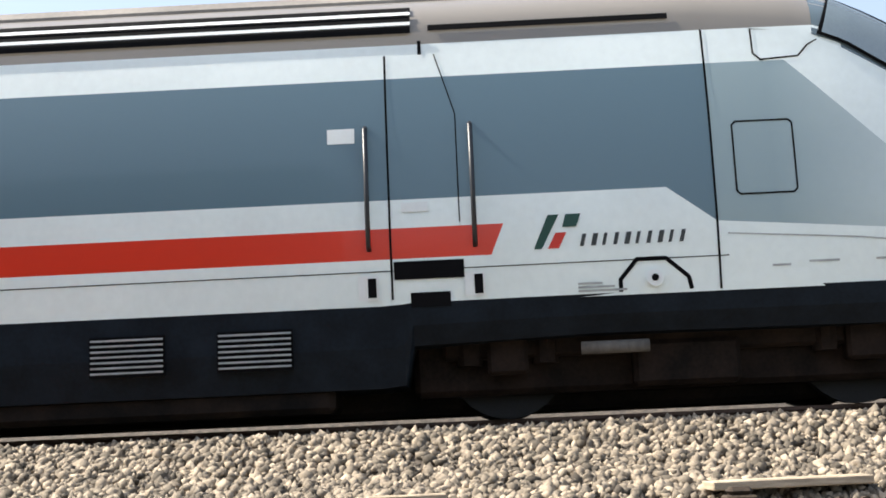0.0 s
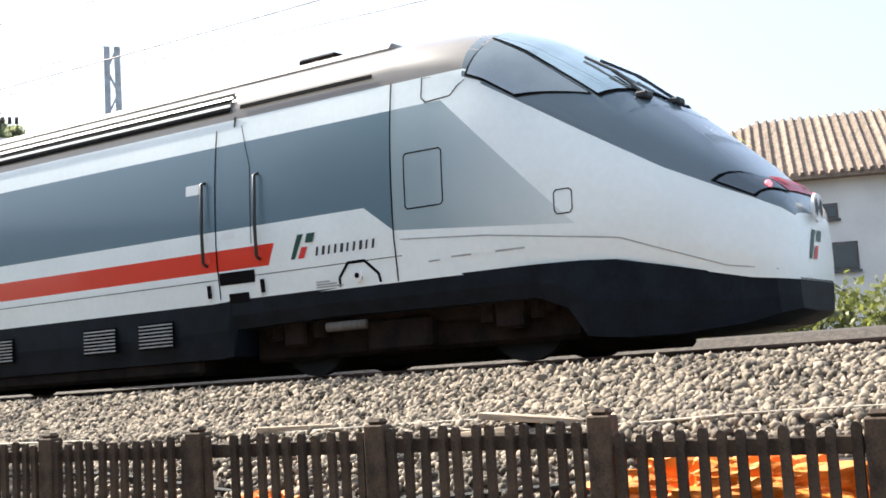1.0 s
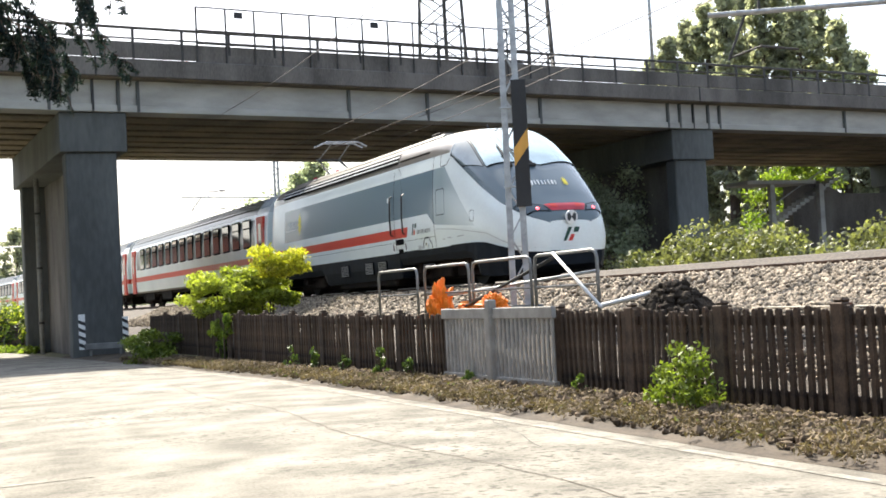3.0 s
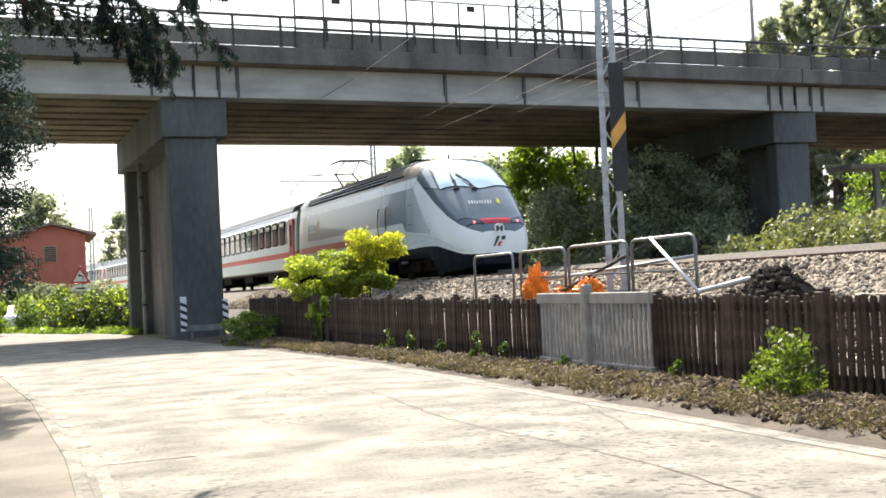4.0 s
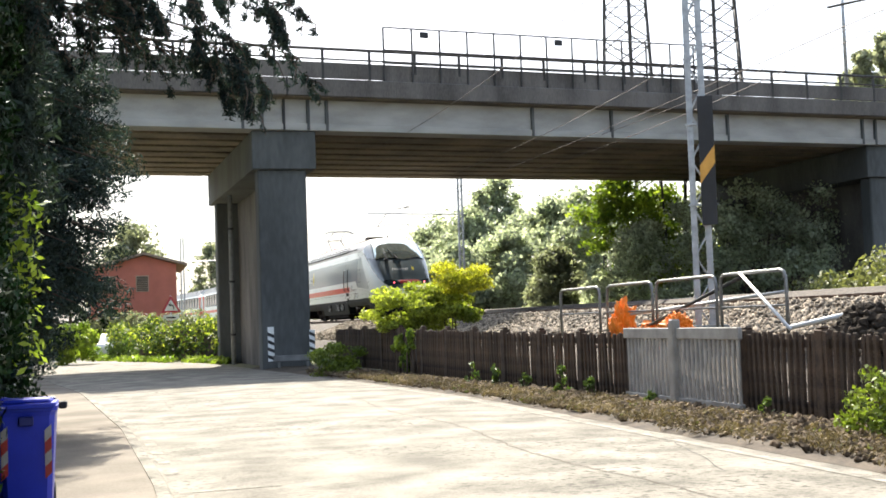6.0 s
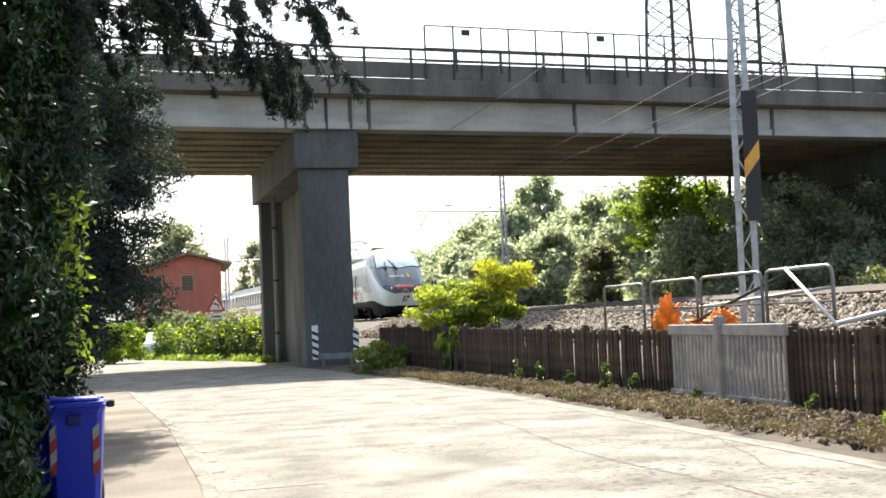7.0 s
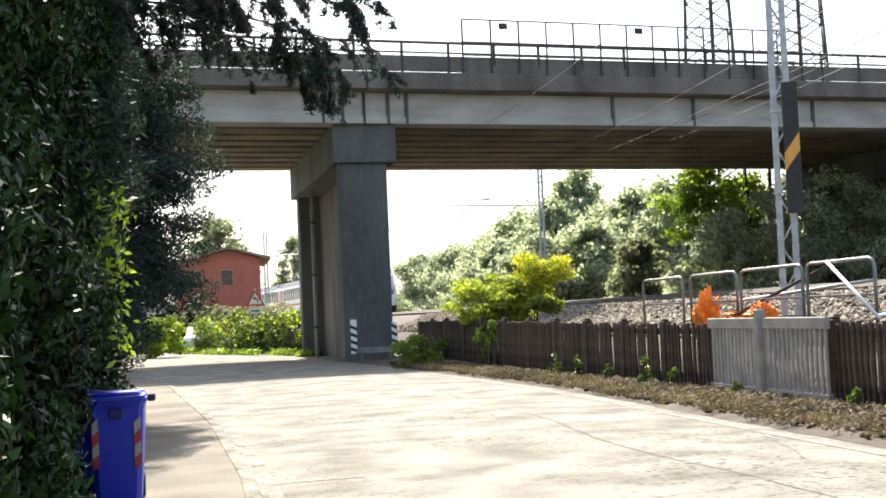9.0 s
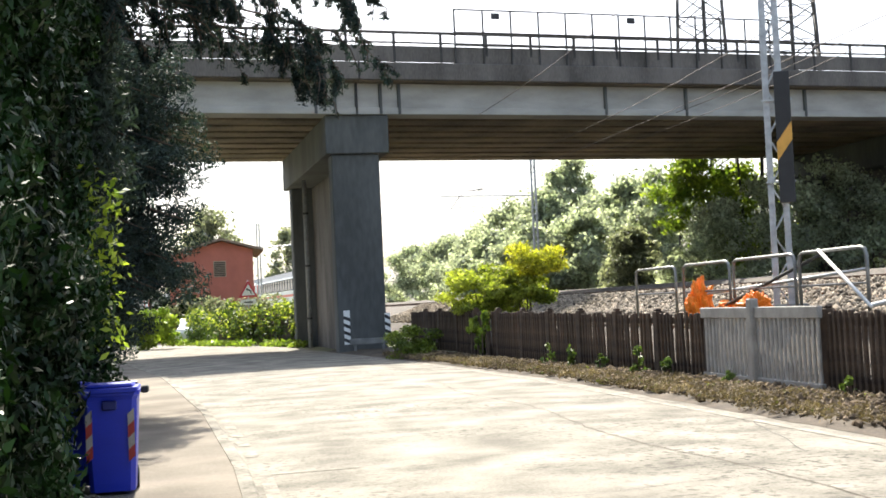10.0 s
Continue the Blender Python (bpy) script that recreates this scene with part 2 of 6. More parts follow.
def thing(name, m=None, label="", category="", group="", kind=""):
    ob = new(name)
    ob.empty_display_size = 0.2
    if m is not None:
        ob.matrix_basis = m
    return tagged(ob, label, category, group, kind)


def add_box(bm, lo, hi, bevel=0.0, m=None):
    lo, hi = Vector(lo), Vector(hi)
    c, s = (lo + hi) / 2, hi - lo
    g = bmesh.ops.create_cube(bm, size=1, matrix=Matrix.Translation(c) @ Matrix.Diagonal((*s, 1)))
    vs = g["verts"]
    if bevel:
        es = list({e for v in vs for e in v.link_edges})
        r = bmesh.ops.bevel(bm, geom=es, offset=bevel, segments=1, affect="EDGES")
        vs = list({v for f in r["faces"] for v in f.verts} | {v for v in vs if v.is_valid})
    if m is not None:
        bmesh.ops.transform(bm, matrix=m, verts=vs)
    return vs


def box(name, lo, hi, material, parent=None, bevel=0.0, label="", m=None):
    bm = bmesh.new()
    add_box(bm, lo, hi, bevel, m)
    return part(name, bm, material, parent, label)


def add_tube(bm, pts, r, n=8, r2=None):
    """A round bar along a polyline."""
    pts = [Vector(p) for p in pts]
    rings = []
    for i, p in enumerate(pts):
        d = (pts[min(i + 1, len(pts) - 1)] - pts[max(i - 1, 0)]).normalized()
        a = d.orthogonal().normalized() if i == 0 else (a - d * a.dot(d)).normalized()
        b = d.cross(a)
        rr = r if r2 is None else r + (r2 - r) * i / (len(pts) - 1)
        rings.append([bm.verts.new(p + (a * math.cos(k * math.tau / n) + b * math.sin(k * math.tau / n)) * rr) for k in range(n)])
    for u, v in zip(rings, rings[1:]):
        for k in range(n):
            bm.faces.new((u[k], u[(k + 1) % n], v[(k + 1) % n], v[k]))
    bm.faces.new(rings[0][::-1])
    bm.faces.new(rings[-1])


def tube(name, pts, r, material, parent=None, n=8, r2=None, label=""):
    bm = bmesh.new()
    add_tube(bm, pts, r, n, r2)
    return part(name, bm, material, parent, label, smooth=n > 6)


def ribbon(name, rows, material, parent=None, smooth=False):
    """A sheet from rows of points with equal counts."""
    n = len(rows[0])
    vs = [p for r in rows for p in r]
    fs = [(i * n + j, i * n + j + 1, (i + 1) * n + j + 1, (i + 1) * n + j) for i in range(len(rows) - 1) for j in range(n - 1)]
    return link(name, vs, fs, material, parent, smooth)


def leaf_cloud(name, clumps, count, size, material, parent=None, seed=1, shell=0.5, flat=0.0, long=1.6, droop=0.0, fuzz=0.12):
    """Many small bent leaves spread through ellipsoid clumps (cx, cy, cz, rx, ry, rz), denser towards their skin."""
    rng = np.random.default_rng(seed)
    w = np.array([c[3] * c[4] + c[4] * c[5] + c[3] * c[5] for c in clumps])
    idx = rng.choice(len(clumps), count, p=w / w.sum())
    cl = np.array(clumps)[idx]
    d = rng.normal(size=(count, 3))
    d /= np.linalg.norm(d, axis=1)[:, None]
    rad = shell + (1 - shell) * rng.random(count) ** 0.7
    rad *= 1 + fuzz * rng.normal(size=count)
    c = cl[:, :3] + d * cl[:, 3:] * rad[:, None]
    nrm = d + rng.normal(size=(count, 3)) * 0.8
    nrm[:, 2] += flat
    nrm /= np.linalg.norm(nrm, axis=1)[:, None]
    a = np.cross(nrm, rng.normal(size=(count, 3)))
    a[:, 2] -= droop
    a /= np.linalg.norm(a, axis=1)[:, None]
    b = np.cross(nrm, a)
    s = size * (0.6 + 0.8 * rng.random(count))[:, None]
    v = np.stack([c - a * s * long / 2, c + b * s * 0.45 + nrm * s * 0.12, c + a * s * long / 2, c - b * s * 0.45 + nrm * s * 0.12], 1).reshape(-1, 3)
    me = bpy.data.meshes.new(name)
    me.vertices.add(count * 4)
    me.vertices.foreach_set("co", v.ravel())
    me.loops.add(count * 4)
    me.loops.foreach_set("vertex_index", np.arange(count * 4))
    me.polygons.add(count)
    me.polygons.foreach_set("loop_start", np.arange(0, count * 4, 4))
    me.materials.append(material)
    me.update()
    ob = new(name, me)
    if parent is not None:
        ob.parent = parent
    return ob
# ---- the lie of the land ----
RAIL_Z = 1.72


def track_x(y):
    """Centre line of the railway: a wide left-hand curve."""
    if y > 45:
        ease = 0.0015 * max(0, y - 55) ** 2 if y < 80 else 0.9375 + 0.078 * (y - 80)
        return 12.65 + 0.0472 * y - 0.00087 * y * y + ease
    return 12.65 + 0.0472 * y - 0.00087 * y * y if y > -40 else 12.65 - 1.888 - 1.392 + (y + 40) * 0.1168


def track_pose(y, z=0.0):
    """Pose on the track, local y along it, at level z above the rails."""
    s = (track_x(y + 0.5) - track_x(y - 0.5))
    return Matrix.Translation((track_x(y), y, RAIL_Z + z)) @ Matrix.Rotation(-math.atan(s), 4, "Z")


def along(y, off, z):
    s = track_x(y + 0.5) - track_x(y - 0.5)
    k = 1 / math.hypot(1, s)
    return (track_x(y) + off * k, y - off * s * k, z)


def road_right(y):
    pts = ((-60, 6.6), (24, 6.6), (31, 6.15), (40, 5.4), (50, 4.3), (57, 3.6), (75, 1.2), (100, -4.2), (140, -18), (200, -48))
    return float(np.interp(y, [p[0] for p in pts], [p[1] for p in pts]))


def road_left(y):
    pts = ((-60, 0.35), (12, 0.42), (20, 0.1), (33, -0.9), (45, -2.6), (57, -4.6), (75, -8.0), (100, -14), (140, -30), (200, -62))
    return float(np.interp(y, [p[0] for p in pts], [p[1] for p in pts]))


def fence_x(y):
    return 8.3 if y < 19 else 8.3 - 0.065 * (y - 19)


# one sheet of ground out to the horizon
xs = [-2500, -600, -150, -60, -25, -8, -2, 2, 7, 20, 30, 60, 150, 600, 2500]
ys = [-2500, -600, -150, -60, -20, 0, 20, 40, 60, 100, 160, 300, 700, 3000]
ground = ribbon("ground", [[(x, y, -0.06) for x in xs] for y in ys], M["field"])
tagged(ground, "rough grass and bare earth reaching the horizon", "ground", kind="structure")

steps = [-60, -30, -15] + [float(v) for v in np.arange(-5, 60, 2.5)] + [65, 75, 85, 100, 120, 140, 170, 200]
road = ribbon("road", [[(road_left(y) + (road_right(y) - road_left(y)) * k / 8, y, 0.03 * math.sin(math.pi * k / 8)) for k in range(9)] for y in steps], M["asphalt"], smooth=True)
tagged(road, "sun-bleached worn asphalt lane, pale and cracked", "road", kind="structure")

pavement = ribbon("pavement", [[(road_left(y) - 3.2, y, 0.035), (road_left(y) - 0.14, y, 0.035), (road_left(y) - 0.14, y, 0.025)] for y in steps], M["paving"])
tagged(pavement, "narrow pale asphalt footway beside the lane", "pavement", kind="structure")
kerb_rows = [[(road_left(y) - 0.14, y, -0.02), (road_left(y) - 0.14, y, 0.045), (road_left(y) - 0.02, y, 0.045), (road_left(y), y, 0.03), (road_left(y), y, -0.02)] for y in steps]
kerb = tagged(ribbon("kerb", kerb_rows, M["asphalt"]), "low concrete kerb with worn edge", "kerb", kind="structure")

vsteps = [-60, -30, -15] + [float(v) for v in np.arange(-6, 48, 0.5)]
rv = random.Random(5)
verge_rows = []
for y in vsteps:
    a, b = road_right(y), fence_x(y) + 0.25
    verge_rows.append([(a + (b - a) * k / 6 + (0.06 * rv.uniform(-1, 1) if k < 6 else 0) - 0.05, y, (0.004 if k == 0 else 0.03 + 0.07 * k / 6 + rv.uniform(-0.025, 0.04))) for k in range(7)])
verge = tagged(ribbon("verge", verge_rows, M["earth"], smooth=True), "dry grassy earth strip between lane and fence", "verge", kind="structure")

tsteps = [-90, -60, -40, -25] + [float(v) for v in np.arange(-15, 60, 1.5)] + [float(v) for v in np.arange(60, 260, 8)]
prof = ((-4.5, 0.0), (-4.1, 0.32), (-3.6, 0.75), (-3.05, 1.10), (-2.75, 1.17), (-2.35, 1.28), (-1.62, 1.60), (-0.9, 1.56), (0, 1.55), (0.9, 1.56), (1.62, 1.58), (2.2, 1.5), (3.0, 1.9), (5.6, 2.0), (7.5, 1.5), (12, 1.2), (24, 1.1), (60, 0.2), (80, -0.1))
bank = ribbon("railway_bank", [[along(y, o, z) for o, z in prof] for y in tsteps], M["ballast"], smooth=True)
tagged(bank, "railway bank of grey-brown crushed stone", "embankment", kind="structure")


def rail(off):
    sec = ((-0.06, -0.16), (-0.06, -0.145), (-0.012, -0.12), (-0.012, -0.045), (-0.035, -0.03), (-0.035, 0), (0.035, 0), (0.035, -0.03), (0.012, -0.045), (0.012, -0.12), (0.06, -0.145), (0.06, -0.16))
    ob = ribbon("rail", [[along(y, off + o, RAIL_Z + z) for o, z in sec] for y in tsteps], M["rail"])
    ob.data.materials.append(M["railtop"])
    k = len(sec) - 1
    for i, f in enumerate(ob.data.polygons):
        if i % k == 5:
            f.material_index = 1
    return tagged(ob, "rusty steel running rail with a bright top", "rail", group="running rails", kind="structure")


rail(-0.753), rail(0.753)

# ---- road bridge over the railway ----
BR = Matrix.Translation((6.9, 45.0, 0)) @ Matrix.Rotation(radians(8.25), 4, "Z")
bridge = thing("road_bridge", BR, "grey concrete beam bridge with steel railings over the railway", "bridge", kind="structure")
SPAN, WIDE = 27.4, 14.2
for i, x0 in enumerate((-55.95, -28.55, -1.15, 26.25, 53.65)):
    for y0 in (0.0, 1.62, 3.2, 4.83, 6.45, 8.07, 9.7, 11.3, 12.9):
        bm = bmesh.new()
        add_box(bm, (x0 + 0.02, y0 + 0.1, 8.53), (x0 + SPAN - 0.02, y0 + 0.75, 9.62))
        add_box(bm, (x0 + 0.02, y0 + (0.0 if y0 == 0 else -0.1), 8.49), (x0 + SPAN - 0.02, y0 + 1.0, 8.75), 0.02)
        # outer beam pale, inner beams in the colour darkened for the deck's shade
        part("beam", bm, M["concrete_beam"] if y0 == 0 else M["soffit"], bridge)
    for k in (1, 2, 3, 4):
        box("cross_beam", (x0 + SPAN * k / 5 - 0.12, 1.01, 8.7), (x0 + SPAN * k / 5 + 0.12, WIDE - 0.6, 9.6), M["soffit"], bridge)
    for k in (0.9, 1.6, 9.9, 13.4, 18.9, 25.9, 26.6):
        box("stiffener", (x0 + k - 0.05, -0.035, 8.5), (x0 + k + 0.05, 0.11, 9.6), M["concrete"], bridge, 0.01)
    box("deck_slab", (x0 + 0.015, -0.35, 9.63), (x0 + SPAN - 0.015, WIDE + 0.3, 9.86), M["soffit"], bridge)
    box("edge_beam", (x0 + 0.01, -0.5, 9.66), (x0 + SPAN - 0.01, 0.1, 10.3), M["concrete_dark"], bridge, 0.03)
    box("edge_beam", (x0 + 0.01, WIDE - 0.1, 9.66), (x0 + SPAN - 0.01, WIDE + 0.5, 10.3), M["concrete_dark"], bridge, 0.03)


def pier(x):
    """Two columns under a cap beam, set askew along the lane."""
    sk = Matrix.Translation((x, 0, 0)) @ Matrix.Rotation(radians(-5.5), 4, "Z")
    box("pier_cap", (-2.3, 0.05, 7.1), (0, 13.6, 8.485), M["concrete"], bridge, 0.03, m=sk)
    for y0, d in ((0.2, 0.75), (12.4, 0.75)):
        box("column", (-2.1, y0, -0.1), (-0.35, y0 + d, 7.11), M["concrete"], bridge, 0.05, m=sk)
    # dark infill added for the shaded gap between the columns, and a drain pipe down the flank
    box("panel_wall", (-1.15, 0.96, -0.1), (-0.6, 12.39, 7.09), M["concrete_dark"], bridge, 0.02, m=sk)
    tube("drain_pipe", [sk @ Vector((-2.02, 8.4, 0.0)), sk @ Vector((-2.02, 8.4, 7.05))], 0.1, M["fence_new"], bridge, 10)
    for z in (1.2, 3.4, 5.6):
        tube("pipe_clip", [sk @ Vector((-2.02, 8.4, z)), sk @ Vector((-2.02, 8.4, z + 0.08))], 0.13, M["iron"], bridge, 10)
    box("joint", (x - 1.19, -0.012, 8.5), (x - 1.11, 0.09, 9.6), M["black"], bridge)
    box("joint", (x - 1.18, -0.507, 9.7), (x - 1.12, -0.45, 10.31), M["black"], bridge)


for x in (-54.8, -27.4, 0.0, 27.4, 54.8):
    pier(x)

for x0, x1, h0, h1 in ((79.0, 150.0, 10.2, 3.0), (-130.0, -55.0, 3.0, 10.2)):
    vs = [(x0, 0.2, h0), (x1, 0.2, h1), (x1, WIDE - 0.2, h1), (x0, WIDE - 0.2, h0), (x0, -14, -0.5), (x1, -10, -0.5), (x1, WIDE + 10, -0.5), (x0, WIDE + 14, -0.5)]
    link("approach_bank", vs, [(0, 1, 2, 3), (0, 4, 5, 1), (2, 6, 7, 3), (0, 3, 7, 4), (1, 5, 6, 2)], M["field"], bridge, label="grassy approach embankment")
box("carriageway", (-55, 0.14, 9.865), (80, WIDE - 0.14, 10.29), M["asphalt"], bridge)

# guard rail, hand rails and electrification screen
for y0 in (-0.32, WIDE + 0.3):
    for z0, z1 in ((10.345, 10.93),):
        box("guard_rail", (-54, y0 - 0.03, z0), (80, y0 + 0.03, z1), M["concrete_dark"], bridge, 0.02)
    for z in (11.42, 11.05):
        tube("hand_rail", [(-54, y0, z), (80, y0, z)], 0.055 if z > 11.2 else 0.035, M["iron"], bridge, 6)
post_me = None
for k in range(75):
    x = -49.6 + k * 1.78
    for y0 in (-0.32, WIDE + 0.3):
        if post_me is None:
            ob = box("rail_post", (-0.045, -0.045, 0), (0.045, 0.045, 1.14), M["iron"], bridge, 0.005)
            post_me = ob.data
        else:
            ob = new("rail_post", post_me)
            ob.parent = bridge
        ob.location = (x, y0, 10.3)
box("screen_board", (2.5, -0.37, 10.2), (17.1, -0.355, 10.6), M["concrete_dark"], bridge)
for k in range(14):
    x = 2.55 + k * 1.115
    tube("screen_post", [(x, -0.42, 9.95), (x, -0.42, 12.3)], 0.038, M["iron"], bridge, 6)
for z in (12.3, 11.46, 11.38, 10.98):
    tube("screen_bar", [(2.55, -0.42, z), (2.55 + 13 * 1.115, -0.42, z)], 0.03, M["iron"], bridge, 6)
for x in (4.15, 9.75):
    bm = bmesh.new()
    add_box(bm, (x - 0.17, -0.47, 11.97), (x + 0.17, -0.45, 12.2), 0.004)
    part("warning_plate", bm, M["black"], bridge)
# ---- the train ----
LIVERY = dict(white=(0.77, 0.825, 0.82), grey=(0.105, 0.168, 0.212), silver=(0.42, 0.47, 0.49), red=(0.62, 0.035, 0.012), roof=(0.215, 0.193, 0.17), black=(0.018, 0.018, 0.02))
M["loco_body"] = mat("loco_paint", LIVERY["white"], 0.32, vary=0.05, scale=0.7, fine=14, bump=0.02, coat=0.3)
zn = Zones(M["loco_body"])
nose_line = zn.half(1.0, -1.0, 0.615)
grey = zn.op("MAXIMUM", zn.every(zn.half(0, 1, 1.83), zn.half(0, -1, -2.89), zn.half(-1, 0, -17.35), nose_line),
             zn.every(nose_line, zn.half(0, -1, -1.8305), zn.side((1.4, 1.3), (4.18, 1.53)), zn.side((4.18, 1.53), (4.58, 1.83)), zn.half(-1, 0, -4.8)))
# silver of the cab flank, thinning out into the white towards the nose
fade = zn.op("MINIMUM", zn.op("MAXIMUM", zn.op("MULTIPLY", zn.op("SUBTRACT", zn.y, 1.3), 0.42), 0.0), 1.0)
cab_grey = zn.every(grey, zn.half(-1, 0, -4.18))
zn.paint(None, [(zn.half(0, 1, 3.2), LIVERY["roof"]), (zn.every(grey, zn.half(1, 0, 4.18)), LIVERY["grey"]), (zn.every(cab_grey, fade), (0.27, 0.345, 0.37)),
                (zn.poly((6.05, 1.335), (18.9, 1.335), (18.9, 1.59), (5.94, 1.59)), LIVERY["red"]),
                (zn.every(zn.half(0, -1, -0.93), zn.half(1, 0, 2.0)), LIVERY["black"])])
M["loco_hood"] = mat("hood_paint", (0.105, 0.14, 0.162), 0.25, vary=0.06, scale=0.8, bump=0.0, coat=0.6)
M["seam"] = mat("panel_gap", (0.006, 0.006, 0.007), 0.8, vary=0.1, bump=0, spec=0.05)
M["grab"] = mat("grab_rail_black", (0.015, 0.016, 0.02), 0.4, vary=0.1)
M["lens"] = glassmat("lamp_glass", (0.05, 0.07, 0.085), 0.08, 1.7)
M["skirt"] = mat("black_blue_skirt", (0.007, 0.0105, 0.016), 0.55, vary=0.35, scale=3, fine=30, bump=0.2, spec=0.12)
M["tail"] = glow("tail_lamp", (1.0, 0.12, 0.14), 1.3)
M["redplastic"] = mat("red_buffer_cover", (0.45, 0.025, 0.045), 0.35, vary=0.15, bump=0)
M["logo_green"] = mat("logo_green", (0.006, 0.05, 0.035), 0.4, vary=0.05, bump=0)
M["logo_red"] = mat("logo_red", (0.55, 0.03, 0.02), 0.4, vary=0.05, bump=0)
M["ink"] = mat("dark_lettering", (0.03, 0.035, 0.04), 0.5, vary=0.05, bump=0)
M["pale_ink"] = mat("white_lettering", (0.75, 0.77, 0.77), 0.4, vary=0.04, bump=0)
M["sunburst"] = mat("yellow_star_paint", (0.75, 0.62, 0.02), 0.4, vary=0.05, bump=0)

YS = (0.0, 0.06, 0.16, 0.3, 0.5, 0.75, 1.05, 1.4, 1.8, 2.2, 2.6, 3.0, 3.4, 3.8, 4.2, 4.6)
PROFILE = dict(
    top=((0, 1.30), (0.06, 1.50), (0.16, 1.62), (0.3, 1.73), (0.5, 1.95), (1.05, 2.45), (1.8, 3.06), (2.6, 3.57), (3.0, 3.73), (3.4, 3.80), (4.0, 3.86), (4.6, 3.87), (30, 3.87)),
    ridge=((0, 1.25), (0.06, 1.32), (0.3, 1.45), (0.5, 1.54), (1.05, 1.81), (1.8, 2.26), (2.98, 2.98), (3.4, 3.15), (4.2, 3.24), (30, 3.24)),
    wide=((0, 0.55), (0.06, 0.78), (0.16, 0.93), (0.3, 1.05), (0.5, 1.15), (1.05, 1.3), (1.8, 1.42), (2.6, 1.47), (3.4, 1.495), (4.2, 1.5), (30, 1.5)),
    bottom=((0, 0.62), (0.3, 0.65), (1.5, 0.92), (2.2, 0.955), (4, 0.955), (30, 0.93)),
    brow=((0, 0.5), (0.06, 0.7), (0.16, 0.84), (0.3, 0.95), (0.5, 1.05), (1.05, 1.2), (1.8, 1.32), (2.98, 1.38), (4.2, 1.38), (30, 1.38)))


def pv(key, y):
    t = PROFILE[key]
    return float(np.interp(y, [p[0] for p in t], [p[1] for p in t]))


def skin(y, v, out=0.0):
    """Point of the loco's hull: v 0 at the sill, 1 at the shoulder ridge, 2 on the crown; the near side is x < 0."""
    zb, zr, zt, w, br = pv("bottom", y), pv("ridge", y), pv("top", y), pv("wide", y), pv("brow", y)
    if v <= 1:
        z = zb + (zr - zb) * v
        x = w * (0.965 + 0.035 * min(1, v / 0.25)) if v < 0.25 else w + (br - w) * ((v - 0.25) / 0.75) ** 2.6
        n = Vector((-1, 0, 0.1))
    else:
        th = (v - 1) * math.pi / 2
        x = br * math.cos(th) ** 0.8 if th < 1.5706 else 0.0
        z = zr + (zt - zr) * math.sin(th) ** 0.9
        n = Vector((-math.cos(th), 0, math.sin(th)))
    slope = (pv("top", y + 0.05) - pv("top", max(0, y - 0.05))) / 0.1 if y > 0.05 else 2
    n.y = -slope * (0.25 if v <= 1 else 0.8)
    n.normalize()
    p = Vector((-x, y, z)) + n * out
    return p


def side_at(y, z, out=0.004):
    """Point of the near side wall at a height."""
    zb, zr = pv("bottom", y), pv("ridge", y)
    return skin(y, min(1.0, (z - zb) / (zr - zb)), out)


def patch(name, corners, material, parent, nu=6, nv=4, out=0.008, mirror=False, label="", fn=skin):
    """A four-cornered piece of the hull's skin; corners run round as (y, v) or (y, z)."""
    (a, b, c, d) = corners
    rows = []
    for i in range(nu + 1):
        s = i / nu
        row = []
        for j in range(nv + 1):
            t = j / nv
            y = (a[0] * (1 - s) + b[0] * s) * (1 - t) + (d[0] * (1 - s) + c[0] * s) * t
            v = (a[1] * (1 - s) + b[1] * s) * (1 - t) + (d[1] * (1 - s) + c[1] * s) * t
            p = fn(y, v, out)
            row.append((-p.x, p.y, p.z) if mirror else tuple(p))
        rows.append(row)
    p0, p1, p2 = Vector(rows[0][0]), Vector(rows[0][-1]), Vector(rows[-1][0])
    if (p1 - p0).cross(p2 - p0).dot(p0 - Vector((0, p0.y + 0.3, 1.4))) < 0:
        rows = rows[::-1]
    ob = ribbon(name, rows, material, parent, smooth=True)
    if label:
        tagged(ob, label)
    return ob


def seam(name, pts, parent, width=0.018, out=0.005, material=None, fn=side_at):
    """A thin line on the hull through (y, z) points."""
    rows = []
    for (y0, z0), (y1, z1) in zip(pts, pts[1:]):
        n = max(2, int(math.hypot(y1 - y0, z1 - z0) / 0.15))
        for k in range(n + 1):
            rows.append((y0 + (y1 - y0) * k / n, z0 + (z1 - z0) * k / n))
    up, lo = [], []
    for i, (y, z) in enumerate(rows):
        q, r = rows[max(0, i - 1)], rows[min(len(rows) - 1, i + 1)]
        dy, dz = r[0] - q[0], r[1] - q[1]
        ln = math.hypot(dy, dz) or 1
        oy, oz = -dz / ln * width / 2, dy / ln * width / 2
        up.append(tuple(fn(y + oy, z + oz, out)))
        lo.append(tuple(fn(y - oy, z - oz, out)))
    return ribbon(name, [up, lo], material or M["seam"], parent)


